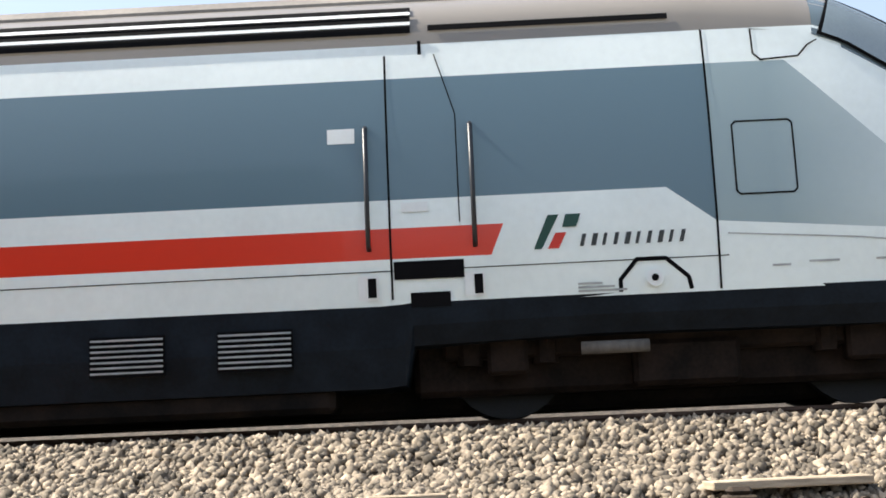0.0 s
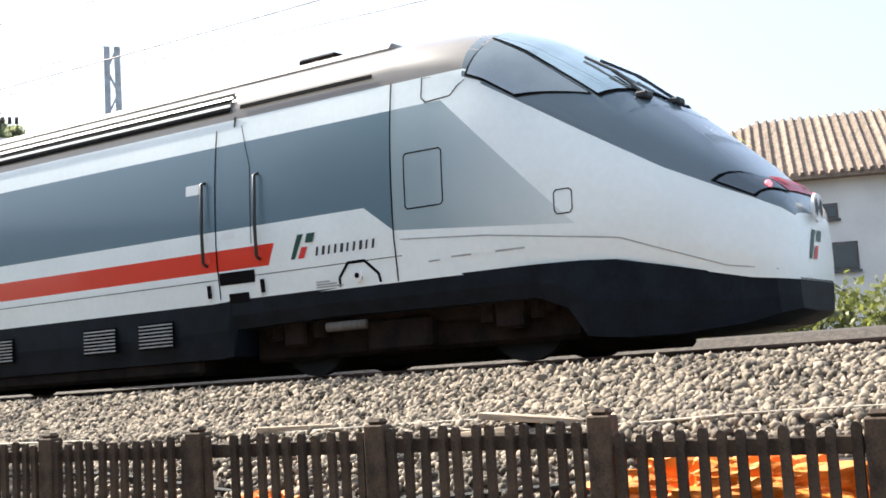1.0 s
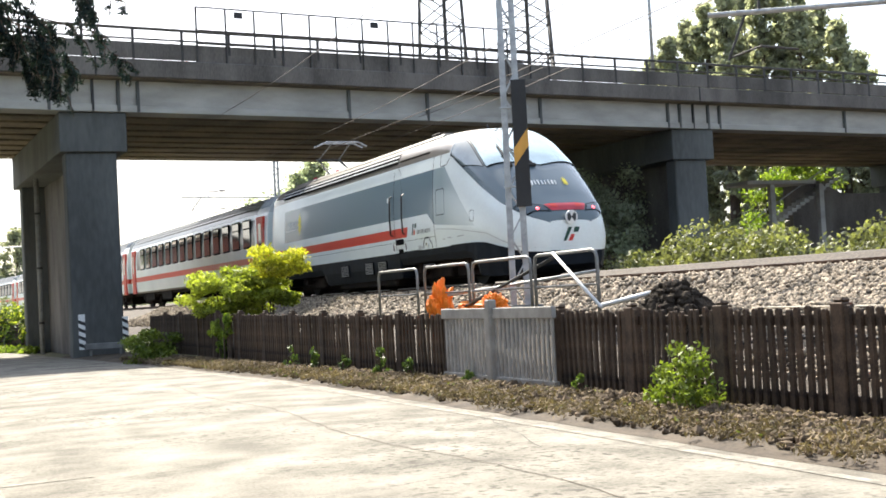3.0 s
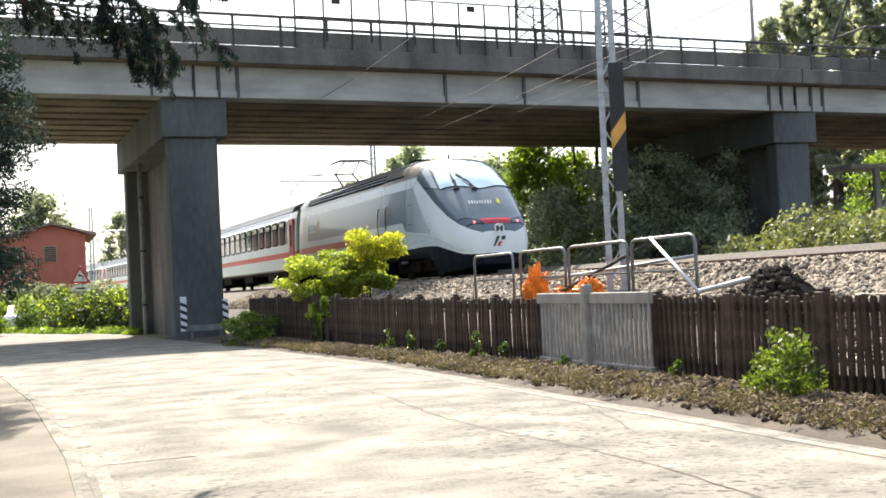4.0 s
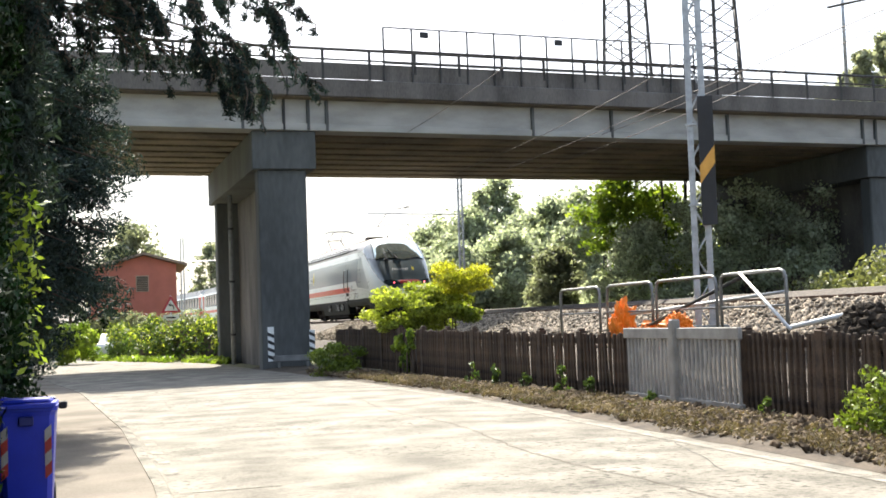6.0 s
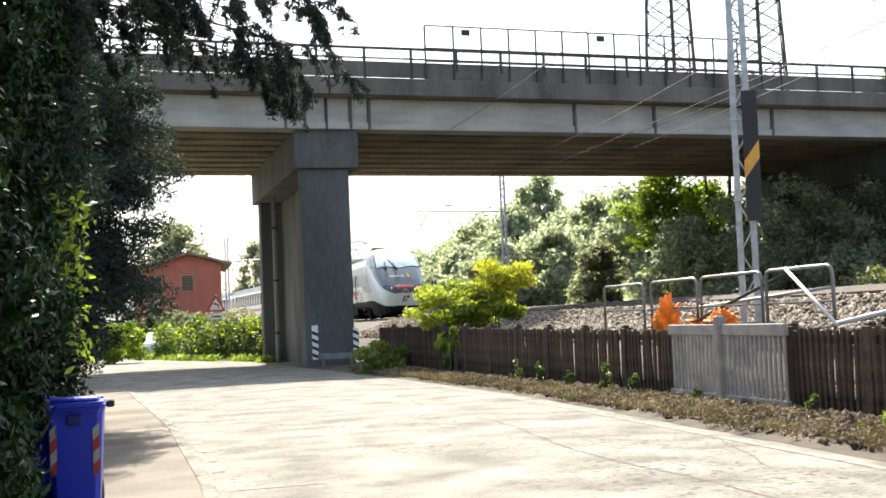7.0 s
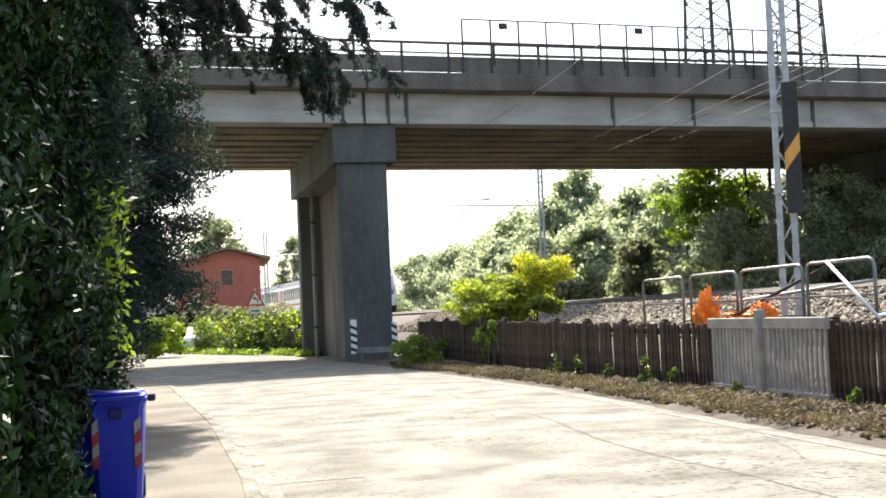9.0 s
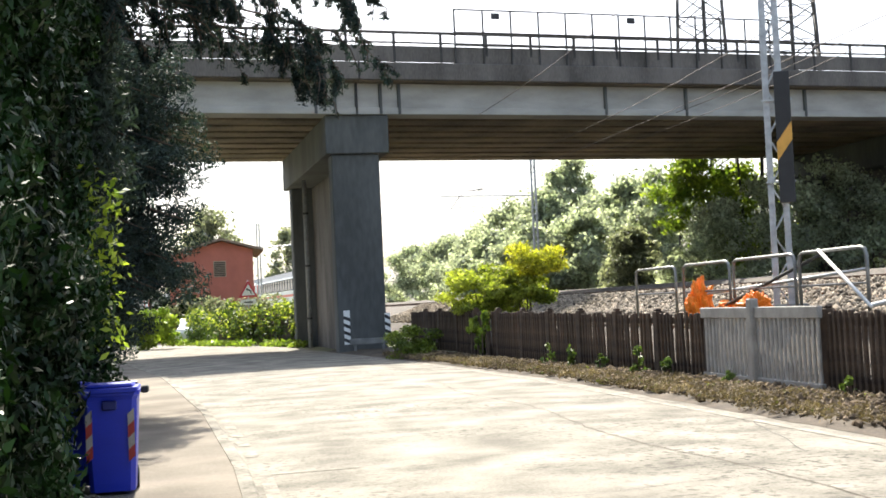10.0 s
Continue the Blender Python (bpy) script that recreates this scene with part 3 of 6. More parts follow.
def locomotive():
    loco = thing("locomotive", None, "white and slate-grey streamlined electric locomotive with a red stripe", "locomotive", group="train")
    ys = list(YS) + [5.2, 6, 8, 10, 12, 14, 16, 18, 18.6, 19.0, 19.15]
    vv = [k / 10 for k in range(11)] + [1 + k / 12 for k in range(1, 13)]
    rows = []
    for y in ys:
        near = [skin(y, v) for v in vv]
        if y > 18.9:
            k = 0.93 if y > 19.1 else 0.98
            near = [Vector((p.x * k, p.y, 0.93 + (p.z - 0.93) * (0.5 + k / 2))) for p in near]
        rows.append([tuple(p) for p in near] + [(-p.x, p.y, p.z) for p in near[-2::-1]])
    n = len(rows[0])
    vs = [p for r in rows for p in r]
    fs = [(i * n + j, (i + 1) * n + j, (i + 1) * n + j + 1, i * n + j + 1) for i in range(len(rows) - 1) for j in range(n - 1)]
    fs.append(tuple(range(n)))
    fs.append(tuple(range((len(rows) - 1) * n, len(rows) * n))[::-1])
    fs += [(i * n, i * n + n - 1, (i + 1) * n + n - 1, (i + 1) * n) for i in range(len(rows) - 1)]
    body = link("body", vs, fs, M["loco_body"], loco, smooth=True)
    body.data.materials.append(M["loco_hood"])
    k = 0
    for i in range(len(rows) - 1):
        for j in range(n - 1):
            jj = min(j, n - 2 - j)
            if ys[i] < 2.9 and jj >= 10:
                body.data.polygons[k].material_index = 1
            k += 1
    body.data.flip_normals()
    body.data.set_sharp_from_angle(angle=radians(38))
    # dark skirt and nose underside
    sk = []
    for y, zt, zb, w in ((0.0, 0.62, 0.34, 0.52), (0.12, 0.63, 0.3, 0.84), (0.4, 0.66, 0.22, 1.06), (1.0, 0.8, 0.16, 1.27), (1.55, 0.92, 0.16, 1.36), (1.95, 0.945, 0.2, 1.41), (2.15, 0.95, 0.5, 1.42), (2.5, 0.955, 0.64, 1.44), (5.2, 0.955, 0.66, 1.45), (6.72, 0.95, 0.62, 1.45), (6.8, 0.94, 0.3, 1.45), (7.0, 0.93, 0.28, 1.45), (13.2, 0.93, 0.28, 1.45), (13.6, 0.93, 0.6, 1.45), (18.3, 0.93, 0.6, 1.45), (18.5, 0.93, 0.35, 1.45), (19.1, 0.93, 0.35, 1.4)):
        sk.append([(-w, y, zt + 0.02), (-w * 0.985, y, (zt + zb) / 2), (-w * 0.93, y, zb), (0, y, zb - 0.02), (w * 0.93, y, zb), (w * 0.985, y, (zt + zb) / 2), (w, y, zt + 0.02)])
    m = len(sk[0])
    sv = [p for r in sk for p in r]
    sf = [(i * m + j, i * m + j + 1, (i + 1) * m + j + 1, (i + 1) * m + j) for i in range(len(sk) - 1) for j in range(m - 1)]
    sf += [tuple(range(m)), tuple(range((len(sk) - 1) * m, len(sk) * m))]
    link("skirt", sv, sf, M["skirt"], loco, label="black painted skirt")
    # cab glass, windscreen and hood pieces
    for mir in (False, True):
        patch("side_window", ((3.16, 1.05), (2.6, 1.03), (1.82, 1.33), (2.99, 1.48)), M["glass_cab"], loco, 8, 5, 0.022, mir, "tinted cab side window")
        patch("windscreen", ((1.74, 1.37), (1.3, 2.0), (3.05, 2.0), (3.02, 1.53)), M["glass_front"], loco, 12, 8, 0.022, mir, "raked windscreen")
        patch("windscreen_surround", ((1.6, 1.02), (1.1, 2.0), (3.14, 2.0), (3.24, 1.02)), M["loco_hood"], loco, 8, 8, 0.004, mir)
        patch("window_frame", ((3.2, 1.03), (2.59, 1.012), (1.78, 1.34), (3.0, 1.495)), M["seam"], loco, 8, 5, 0.013, mir)
        patch("window_frame", ((1.71, 1.355), (1.28, 2.0), (3.07, 2.0), (3.04, 1.515)), M["seam"], loco, 12, 8, 0.013, mir)
        patch("lamp_surround", ((0.24, 1.02), (0.07, 1.66), (0.25, 1.66), (0.62, 1.03)), M["seam"], loco, 5, 8, 0.007, mir)
        patch("headlamp", ((0.26, 1.05), (0.09, 1.64), (0.235, 1.64), (0.57, 1.05)), M["lens"], loco, 4, 6, 0.02, mir, "clear headlamp cover")
        patch("buffer_cover", ((0.085, 1.69), (0.075, 2.0), (0.235, 2.0), (0.25, 1.68)), M["redplastic"], loco, 4, 4, 0.018, mir, "red buffer cover")
        for v0 in (1.78,):
            patch("cover_slot", ((0.14, v0), (0.13, v0 + 0.1), (0.22, v0 + 0.09), (0.23, v0 - 0.02)), M["logo_red"], loco, 2, 2, 0.026, mir)
        p = skin(0.19, 1.46, 0.015)
        bm = bmesh.new()
        bmesh.ops.create_uvsphere(bm, u_segments=12, v_segments=8, radius=0.04, matrix=Matrix.Translation((p.x if not mir else -p.x, p.y, p.z)))
        part("tail_lamp", bm, M["tail"], loco, "lit red tail lamp", smooth=True)
    # wipers
    for v0, y0, v1, y1 in ((1.93, 1.3, 1.8, 2.0), (1.66, 1.42, 1.72, 2.1)):
        a, b = skin(y0, v0, 0.04), skin(y1, v1, 0.05)
        tube("wiper", [a, (a + b) / 2 + Vector((0, -0.03, 0.03)), b], 0.018, M["black"], loco, 6)
        box("wiper_base", a - Vector((0.09, 0.07, 0.06)), a + Vector((0.09, 0.07, 0.02)), M["black"], loco, 0.02)
        for s in (-0.1, 0.12):
            tube("wiper_arm", [a + Vector((0.05, 0, 0.01)), (a + b) / 2 + Vector((s * 0.4, 0, 0.04))], 0.012, M["black"], loco, 5)
    # white disc with dark bow tie, on the nose
    bm = bmesh.new()
    bmesh.ops.create_cone(bm, cap_ends=True, segments=24, radius1=0.15, radius2=0.15, depth=0.03, matrix=Matrix.Translation((0.0, -0.06, 1.36)) @ Matrix.Rotation(radians(90), 4, "X"))
    disc = part("end_disc", bm, M["pale_ink"], loco, "white round end-of-train disc")
    for s in (-1, 1):
        link("end_disc_mark", [(0.0, -0.081, 1.36), (s * 0.06, -0.081, 1.46), (s * 0.11, -0.081, 1.42), (s * 0.11, -0.081, 1.30), (s * 0.06, -0.081, 1.26)], [(0, 1, 2, 3, 4)], M["ink"], disc)
    # seams, door, hatches, grab rails
    seam("cab_joint", [(4.18, 0.97), (4.18, 3.2)], loco, 0.018)
    seam("door_seam", [(6.88, 1.0), (6.88, 3.1)], loco)
    seam("door_seam", [(6.3, 1.62), (6.3, 2.55), (6.46, 3.1)], loco, 0.01)
    for y0, y1, z0, z1, r in ((3.5, 4.0, 1.74, 2.36, 0.03),):
        seam("hatch_seam", [(y0 + r, z0), (y1 - r, z0), (y1, z0 + r), (y1, z1 - r), (y1 - r, z1), (y0 + r, z1), (y0, z1 - r), (y0, z0 + r), (y0 + r, z0)], loco, 0.015)
    seam("mirror_hatch_seam", [(3.38, 2.92), (3.7, 2.9), (3.76, 2.96), (3.76, 3.19), (3.25, 3.19), (3.2, 3.12)], loco, 0.015)
    seam("mirror_hatch_seam", [(3.38, 2.92), (3.2, 3.12)], loco, 0.015)
    seam("plate_seam", [(2.0, 1.46), (2.14, 1.46), (2.17, 1.5), (2.17, 1.68), (2.14, 1.71), (2.0, 1.71), (1.97, 1.68), (1.97, 1.5), (2.0, 1.46)], loco, 0.012)
    seam("sill_joint", [(4.1, 1.42), (3.0, 1.34), (1.5, 1.15), (0.5, 0.78), (0.1, 0.72)], loco, 0.012, material=M["galv"])
    seam("sill_joint", [(19.0, 1.22), (4.1, 1.24)], loco, 0.008)
    for y in (7.06, 6.18):
        a = side_at(y, 2.43, 0.05)
        tube("grab_rail", [side_at(y, 2.46, 0.0), side_at(y, 2.43, 0.06), side_at(y, 1.9, 0.065), side_at(y, 1.45, 0.06), side_at(y, 1.42, 0.0)], 0.022, M["grab"], loco, 8)
        patch("grab_recess", ((y - 0.07, 1.0), (y + 0.1, 1.0), (y + 0.1, 1.2), (y - 0.07, 1.2)), M["pale_ink"], loco, 2, 2, 0.012, fn=side_at)
        patch("step_hole", ((y - 0.05, 1.02), (y + 0.02, 1.02), (y + 0.02, 1.18), (y - 0.05, 1.18)), M["seam"], loco, 2, 2, 0.018, fn=side_at)
    patch("door_step", ((6.28, 1.16), (6.86, 1.16), (6.86, 1.31), (6.28, 1.31)), M["seam"], loco, 2, 2, 0.01, fn=side_at)
    patch("door_step", ((6.4, 0.93), (6.73, 0.93), (6.73, 1.05), (6.4, 1.05)), M["seam"], loco, 2, 2, 0.01, fn=side_at)
    patch("door_handle_plate", ((6.56, 1.72), (6.78, 1.72), (6.78, 1.8), (6.56, 1.8)), M["pale_ink"], loco, 2, 2, 0.01, fn=side_at)
    patch("notice_plate", ((7.15, 2.33), (7.38, 2.33), (7.38, 2.46), (7.15, 2.46)), M["pale_ink"], loco, 2, 2, 0.008, fn=side_at)
    # jacking point
    seam("jacking_point_frame", [(4.42, 0.98), (4.44, 1.08), (4.62, 1.24), (4.86, 1.24), (5.0, 1.08), (5.0, 0.98)], loco, 0.035)
    b = side_at(4.72, 1.08, 0.02)
    bm = bmesh.new()
    bmesh.ops.create_cone(bm, cap_ends=True, segments=16, radius1=0.07, radius2=0.06, depth=0.04, matrix=Matrix.Translation(b) @ Matrix.Rotation(radians(90), 4, "Y"))
    jp = part("jacking_point", bm, M["pale_ink"], loco)
    bm = bmesh.new()
    bmesh.ops.create_cone(bm, cap_ends=True, segments=12, radius1=0.03, radius2=0.03, depth=0.05, matrix=Matrix.Translation(b + Vector((-0.005, 0, 0))) @ Matrix.Rotation(radians(90), 4, "Y"))
    part("jacking_hole", bm, M["seam"], jp)
    # roof: louvred grilles, boxes, aerial
    for v0, v1 in ((1.045, 1.105), (1.14, 1.205), (1.245, 1.32)):
        patch("roof_louvre", ((6.65, v0), (17.6, v0), (17.6, v1), (6.65, v1)), M["seam"], loco, 12, 2, 0.02)
    # pale strips painted for the bright sky showing between the louvres
    for v0, v1 in ((1.108, 1.137), (1.208, 1.242)):
        patch("louvre_blade", ((6.65, v0), (17.6, v0), (17.6, v1), (6.65, v1)), M["pale_ink"], loco, 12, 1, 0.035)
    patch("roof_gap", ((4.45, 1.06), (6.5, 1.06), (6.5, 1.11), (4.45, 1.11)), M["seam"], loco, 6, 2, 0.012)
    seam("roof_joint", [(6.58, 3.1), (6.58, 3.23)], loco, 0.03)
    box("roof_cover", (-1.0, 4.4, 3.5), (1.0, 17.5, 3.83), M["loco_roof"], loco, 0.08)
    box("roof_box", (-0.6, 5.6, 3.8), (0.2, 6.2, 4.02), M["chassis"], loco, 0.03)
    tube("aerial", [(0, 3.95, 3.7), (0, 3.95, 3.98)], 0.04, M["black"], loco, 8, 0.03)
    # pantograph, raised, near the tail
    for q in (-0.45, 0.45):
        tube("lower_arm", [(q, 15.2, 3.9), (q * 0.8, 16.7, 4.6)], 0.035, M["iron"], loco, 6)
        tube("upper_arm", [(q * 0.8, 16.7, 4.6), (q * 0.7, 15.3, 5.0)], 0.028, M["galv"], loco, 6)
    for y, z in ((15.2, 3.9), (16.7, 4.6)):
        tube("cross_shaft", [(-0.45, y, z), (0.45, y, z)], 0.03, M["iron"], loco, 6)
    for y in (15.2, 15.6):
        tube("contact_bow", [(-0.85, y, 4.88), (-0.55, y, 5.02), (0.55, y, 5.02), (0.85, y, 4.88)], 0.03, M["galv"], loco, 6)
    for y in (14.6, 17.0):
        for s in (-0.4, 0.4):
            bm = bmesh.new()
            for q in range(4):
                bmesh.ops.create_cone(bm, cap_ends=True, segments=10, radius1=0.09, radius2=0.06, depth=0.05, matrix=Matrix.Translation((s, y, 3.84 + 0.055 * q)))
            part("insulator", bm, M["redplastic"], loco)
    # grilles on the skirt
    for y0 in (7.72, 8.78, 10.9):
        g = box("side_grille", (-1.462, y0, 0.46), (-1.43, y0 + 0.62, 0.8), M["seam"], loco)
        for q in range(7):
            bm = bmesh.new()
            add_box(bm, (-1.478, y0 + 0.01, 0.49 + 0.045 * q), (-1.455, y0 + 0.61, 0.505 + 0.045 * q))
            part("slat", bm, M["galv"], g)
    bogies(loco, (2.95, 5.95, 13.1, 16.1), 0.52)
    box("underframe", (-0.62, 1.6, 0.06), (0.62, 18.4, 0.6), M["chassis"], loco, 0.05)
    box("battery_box", (-1.3, 7.4, 0.1), (1.3, 12.2, 0.32), M["chassis"], loco, 0.05)
    tube("air_cylinder", [(-1.3, 4.78, 0.545), (-1.3, 5.34, 0.545)], 0.055, M["concrete_dark"], loco, 10)
    lettering(loco)
    box("gangway_end", (-0.75, 19.1, 0.9), (0.75, 19.45, 3.2), M["rubber"], loco, 0.05)
    return loco


M["loco_roof"] = mat("roof_paint", LIVERY["roof"], 0.55, vary=0.2, scale=1.5, fine=20, bump=0.1)


def bogies(parent, axles, r):
    for i in range(0, len(axles), 2):
        a, b = axles[i], axles[i + 1]
        bm = bmesh.new()
        for s in (-1, 1):
            add_box(bm, (s * 1.02 - 0.09, a - 0.55, 0.5), (s * 1.02 + 0.09, b + 0.55, 0.72), 0.03)
            add_box(bm, (s * 1.02 - 0.14, (a + b) / 2 - 0.45, 0.22), (s * 1.02 + 0.14, (a + b) / 2 + 0.45, 0.6), 0.04)
            for y in (a, b):
                add_box(bm, (s * 1.1 - 0.1, y - 0.17, 0.36), (s * 1.1 + 0.1, y + 0.17, 0.68), 0.03)
                add_tube(bm, [(s * 1.05, y + 0.32, 0.45), (s * 1.05, y + 0.32, 0.85)], 0.11, 10)
                add_tube(bm, [(s * 1.05, y - 0.32, 0.45), (s * 1.05, y - 0.32, 0.85)], 0.11, 10)
        add_box(bm, (-1.0, a - 0.8, 0.2), (1.0, b + 0.8, 0.85), 0.05)
        part("bogie_frame", bm, M["bogie"], parent)
        for y in (a, b):
            w = thing("wheelset")
            w.parent = parent
            w.matrix_basis = pose(0, y, r)
            for s in (-1, 1):
                bm = bmesh.new()
                bmesh.ops.create_cone(bm, cap_ends=True, segments=28, radius1=r, radius2=r, depth=0.13, matrix=Matrix.Translation((s * 0.755, 0, 0)) @ Matrix.Rotation(radians(90), 4, "Y"))
                bmesh.ops.create_cone(bm, cap_ends=True, segments=12, radius1=0.12, radius2=0.12, depth=0.2, matrix=Matrix.Translation((s * 0.83, 0, 0)) @ Matrix.Rotation(radians(90), 4, "Y"))
                part("wheel", bm, M["wheel"], w)
            WHEELS.append((w, y, r))


WHEELS = []


def word_bars(name, count, length, height, material, parent, place, fn, shear=0.2):
    """A brand name as a run of plain slanted bars bent onto the hull; place (y, z) is its left end."""
    pitch = length / count
    for k in range(count):
        x0, w = k * pitch, pitch * (0.36, 0.46, 0.3)[k % 3]
        verts = [tuple(fn(place[0] - x - shear * h * height, place[1] + h * height, 0.006))
                 for h in (0.0, 0.5, 1.0) for x in (x0, x0 + w)]
        link(name, verts, [(0, 1, 3, 2), (2, 3, 5, 4)], material, parent)


def emblem(parent, y, z, s, fn):
    """Slanted plain bands, two green and one red."""
    def bar(name, pts, m):
        link(name, [tuple(fn(y - px * s, z + pz * s, 0.007)) for px, pz in pts], [tuple(range(len(pts)))], m, parent)
    bar("emblem_band", [(0.0, 0.0), (0.24, 0.0), (0.78, 1.0), (0.46, 1.0)], M["logo_green"])
    bar("emblem_band", [(0.86, 0.62), (1.28, 0.62), (1.42, 1.0), (0.98, 1.0)], M["logo_green"])
    bar("emblem_band", [(0.42, 0.0), (0.74, 0.0), (0.98, 0.46), (0.66, 0.46)], M["logo_red"])


def star(parent, y, z, s, fn):
    pts = []
    for k in range(22):
        a = k * math.tau / 22
        r = s * (1.0 if k % 2 else 0.5)
        pts.append(tuple(fn(y - r * math.cos(a) * 0.6, z + r * math.sin(a) * 1.15, 0.008)))
    link("star_mark", pts, [tuple(range(22))], M["sunburst"], parent)


def lettering(loco):
    emblem(loco, 5.7, 1.36, 0.28, side_at)
    word_bars("operator_bar", 10, 0.91, 0.1, M["ink"], loco, (5.32, 1.37), side_at, 0.25)
    word_bars("service_bar", 9, 1.3, 0.2, M["pale_ink"], loco, (17.0, 2.28), side_at)
    star(loco, 15.55, 2.35, 0.36, side_at)
    seam("service_underline", [(17.1, 2.2), (15.9, 2.2)], loco, 0.03, 0.008, M["pale_ink"])

    def hood(a, b, out):
        # hood plane: a counts from the centre line outwards, b up the slope
        p = skin(0.55 + b, 2.0, out + 0.012)
        return Vector((-a, p.y, p.z))
    word_bars("nose_service_bar", 9, 0.78, 0.12, M["pale_ink"], loco, (0.62, 0.16), hood, 0.1)
    star(loco, -0.34, 0.24, 0.12, hood)

    def front(a, z, out):
        return Vector((-a, -0.012 + abs(a) * 0.02, z))
    emblem(loco, 0.2, 0.84, 0.3, front)
    for y0, y1, z in ((3.45, 3.2, 1.16), (3.75, 3.6, 1.14), (2.9, 2.55, 1.16), (5.35, 5.15, 1.06), (5.35, 5.05, 1.03), (5.35, 4.95, 1.0)):
        seam("small_print_bar", [(y0, z), (y1, z)], loco, 0.018, 0.007, M["galv"])


# ---- passenger coaches ----
M["coach_body"] = mat("coach_paint", LIVERY["white"], 0.35, vary=0.06, scale=0.7, fine=14, bump=0.02, coat=0.2)
zc = Zones(M["coach_body"])
zc.paint(None, [(zc.poly((2.0, 1.95), (24.4, 1.95), (24.4, 2.95), (2.0, 2.95)), (0.1, 0.122, 0.13)),
                (zc.half(0, 1, 3.14), (0.075, 0.085, 0.09)), (zc.poly((0.3, 3.1), (1.9, 3.1), (1.6, 4.0), (0.3, 4.0)), (0.6, 0.63, 0.63)),
                (zc.poly((0, 1.32), (26, 1.32), (26, 1.56), (0, 1.56)), LIVERY["red"]),
                (zc.half(0, -1, -0.8), LIVERY["black"])])
M["coach_glass"] = glassmat("coach_glass", (0.10, 0.12, 0.125), 0.05, 3.2)
M["reddoor"] = mat("red_door_paint", (0.55, 0.04, 0.02), 0.4, vary=0.08)


def coach():
    c = thing("passenger_coach", None, "white and grey passenger coach with red doors and stripe", "coach", group="train")
    half = [(1.36, 0.72), (1.40, 1.1), (1.415, 1.7), (1.41, 2.4), (1.35, 3.0), (1.27, 3.25), (1.1, 3.5), (0.8, 3.7), (0.4, 3.8), (0, 3.83)]
    sec = [(-x, z) for x, z in half] + [(x, z) for x, z in half[-2::-1]]
    n = len(sec)
    ys = (0.35, 2, 8, 14, 20, 24.4, 26.05)
    vs = [(x, y, z) for y in ys for x, z in sec]
    fs = [(i * n + j, (i + 1) * n + j, (i + 1) * n + j + 1, i * n + j + 1) for i in range(len(ys) - 1) for j in range(n - 1)]
    fs += [tuple(range(n)), tuple(range((len(ys) - 1) * n, len(ys) * n))[::-1]]
    body = link("body", vs, fs, M["coach_body"], c, smooth=True)
    body.data.flip_normals()
    body.data.set_sharp_from_angle(angle=radians(40))
    for k in range(14):
        y = 2.5 + k * 1.53
        w = box("window", (-1.432, y, 1.92), (-1.37, y + 1.02, 3.02), M["seam"], c, 0.02)
        bm = bmesh.new()
        add_box(bm, (-1.442, y + 0.06, 1.98), (-1.43, y + 0.96, 2.66), 0.005)
        part("pane", bm, M["coach_glass"], w)
        bm = bmesh.new()
        add_box(bm, (-1.442, y + 0.06, 2.7), (-1.43, y + 0.96, 2.96), 0.005)
        part("pane", bm, M["coach_glass"], w)
    for y in (0.75, 24.75):
        d = box("door", (-1.45, y, 0.72), (-1.36, y + 0.85, 3.0), M["reddoor"], c, 0.02, "red entrance door")
        box("door_pane", (-1.458, y + 0.25, 1.8), (-1.44, y + 0.6, 2.75), M["glass"], d)
    for y in (5, 11, 17, 21):
        box("underfloor_box", (-1.25, y, 0.3), (1.25, y + 2.2, 0.74), M["chassis"], c, 0.04)
    box("floor_frame", (-1.2, 0.4, 0.6), (1.2, 26, 0.76), M["chassis"], c)
    for y in (-0.02, 26.06):
        box("gangway_bellows", (-0.7, y, 0.85), (0.7, y + 0.36, 3.1), M["rubber"], c, 0.04)
    for x, z in ((1.2, 3.38), (1.1, 3.51), (0.95, 3.61), (0.8, 3.71), (0.6, 3.76), (0.4, 3.81)):
        for s in (-1, 1):
            tube("roof_rib", [(s * x, 1.9, z), (s * x, 25.9, z)], 0.022, M["tube_grey"], c, 5)
    for k in range(6):
        tube("roof_hoop", [(-1.24, 0.5 + k * 0.22, 3.32), (-1.06, 0.5 + k * 0.22, 3.56), (-0.7, 0.5 + k * 0.22, 3.75), (0, 0.5 + k * 0.22, 3.84)], 0.02, M["galv"], c, 5)
    bogies(c, (2.6, 5.1, 21.3, 23.8), 0.44)
    return c


loco = locomotive()
COACH_AT = 19.5
n0 = len(WHEELS)
coaches = [coach()]
LOCO_WHEELS, COACH_WHEELS = WHEELS[:n0], [WHEELS[n0:]]
for k in range(4):
    cc = copy_thing(coaches[0], Matrix())
    coaches.append(cc)
    ws = sorted((o for o in cc.children if o.name.startswith("wheelset")), key=lambda o: o.matrix_basis.translation.y)
    COACH_WHEELS.append([(o, o.matrix_basis.translation.y, 0.44) for o in ws])
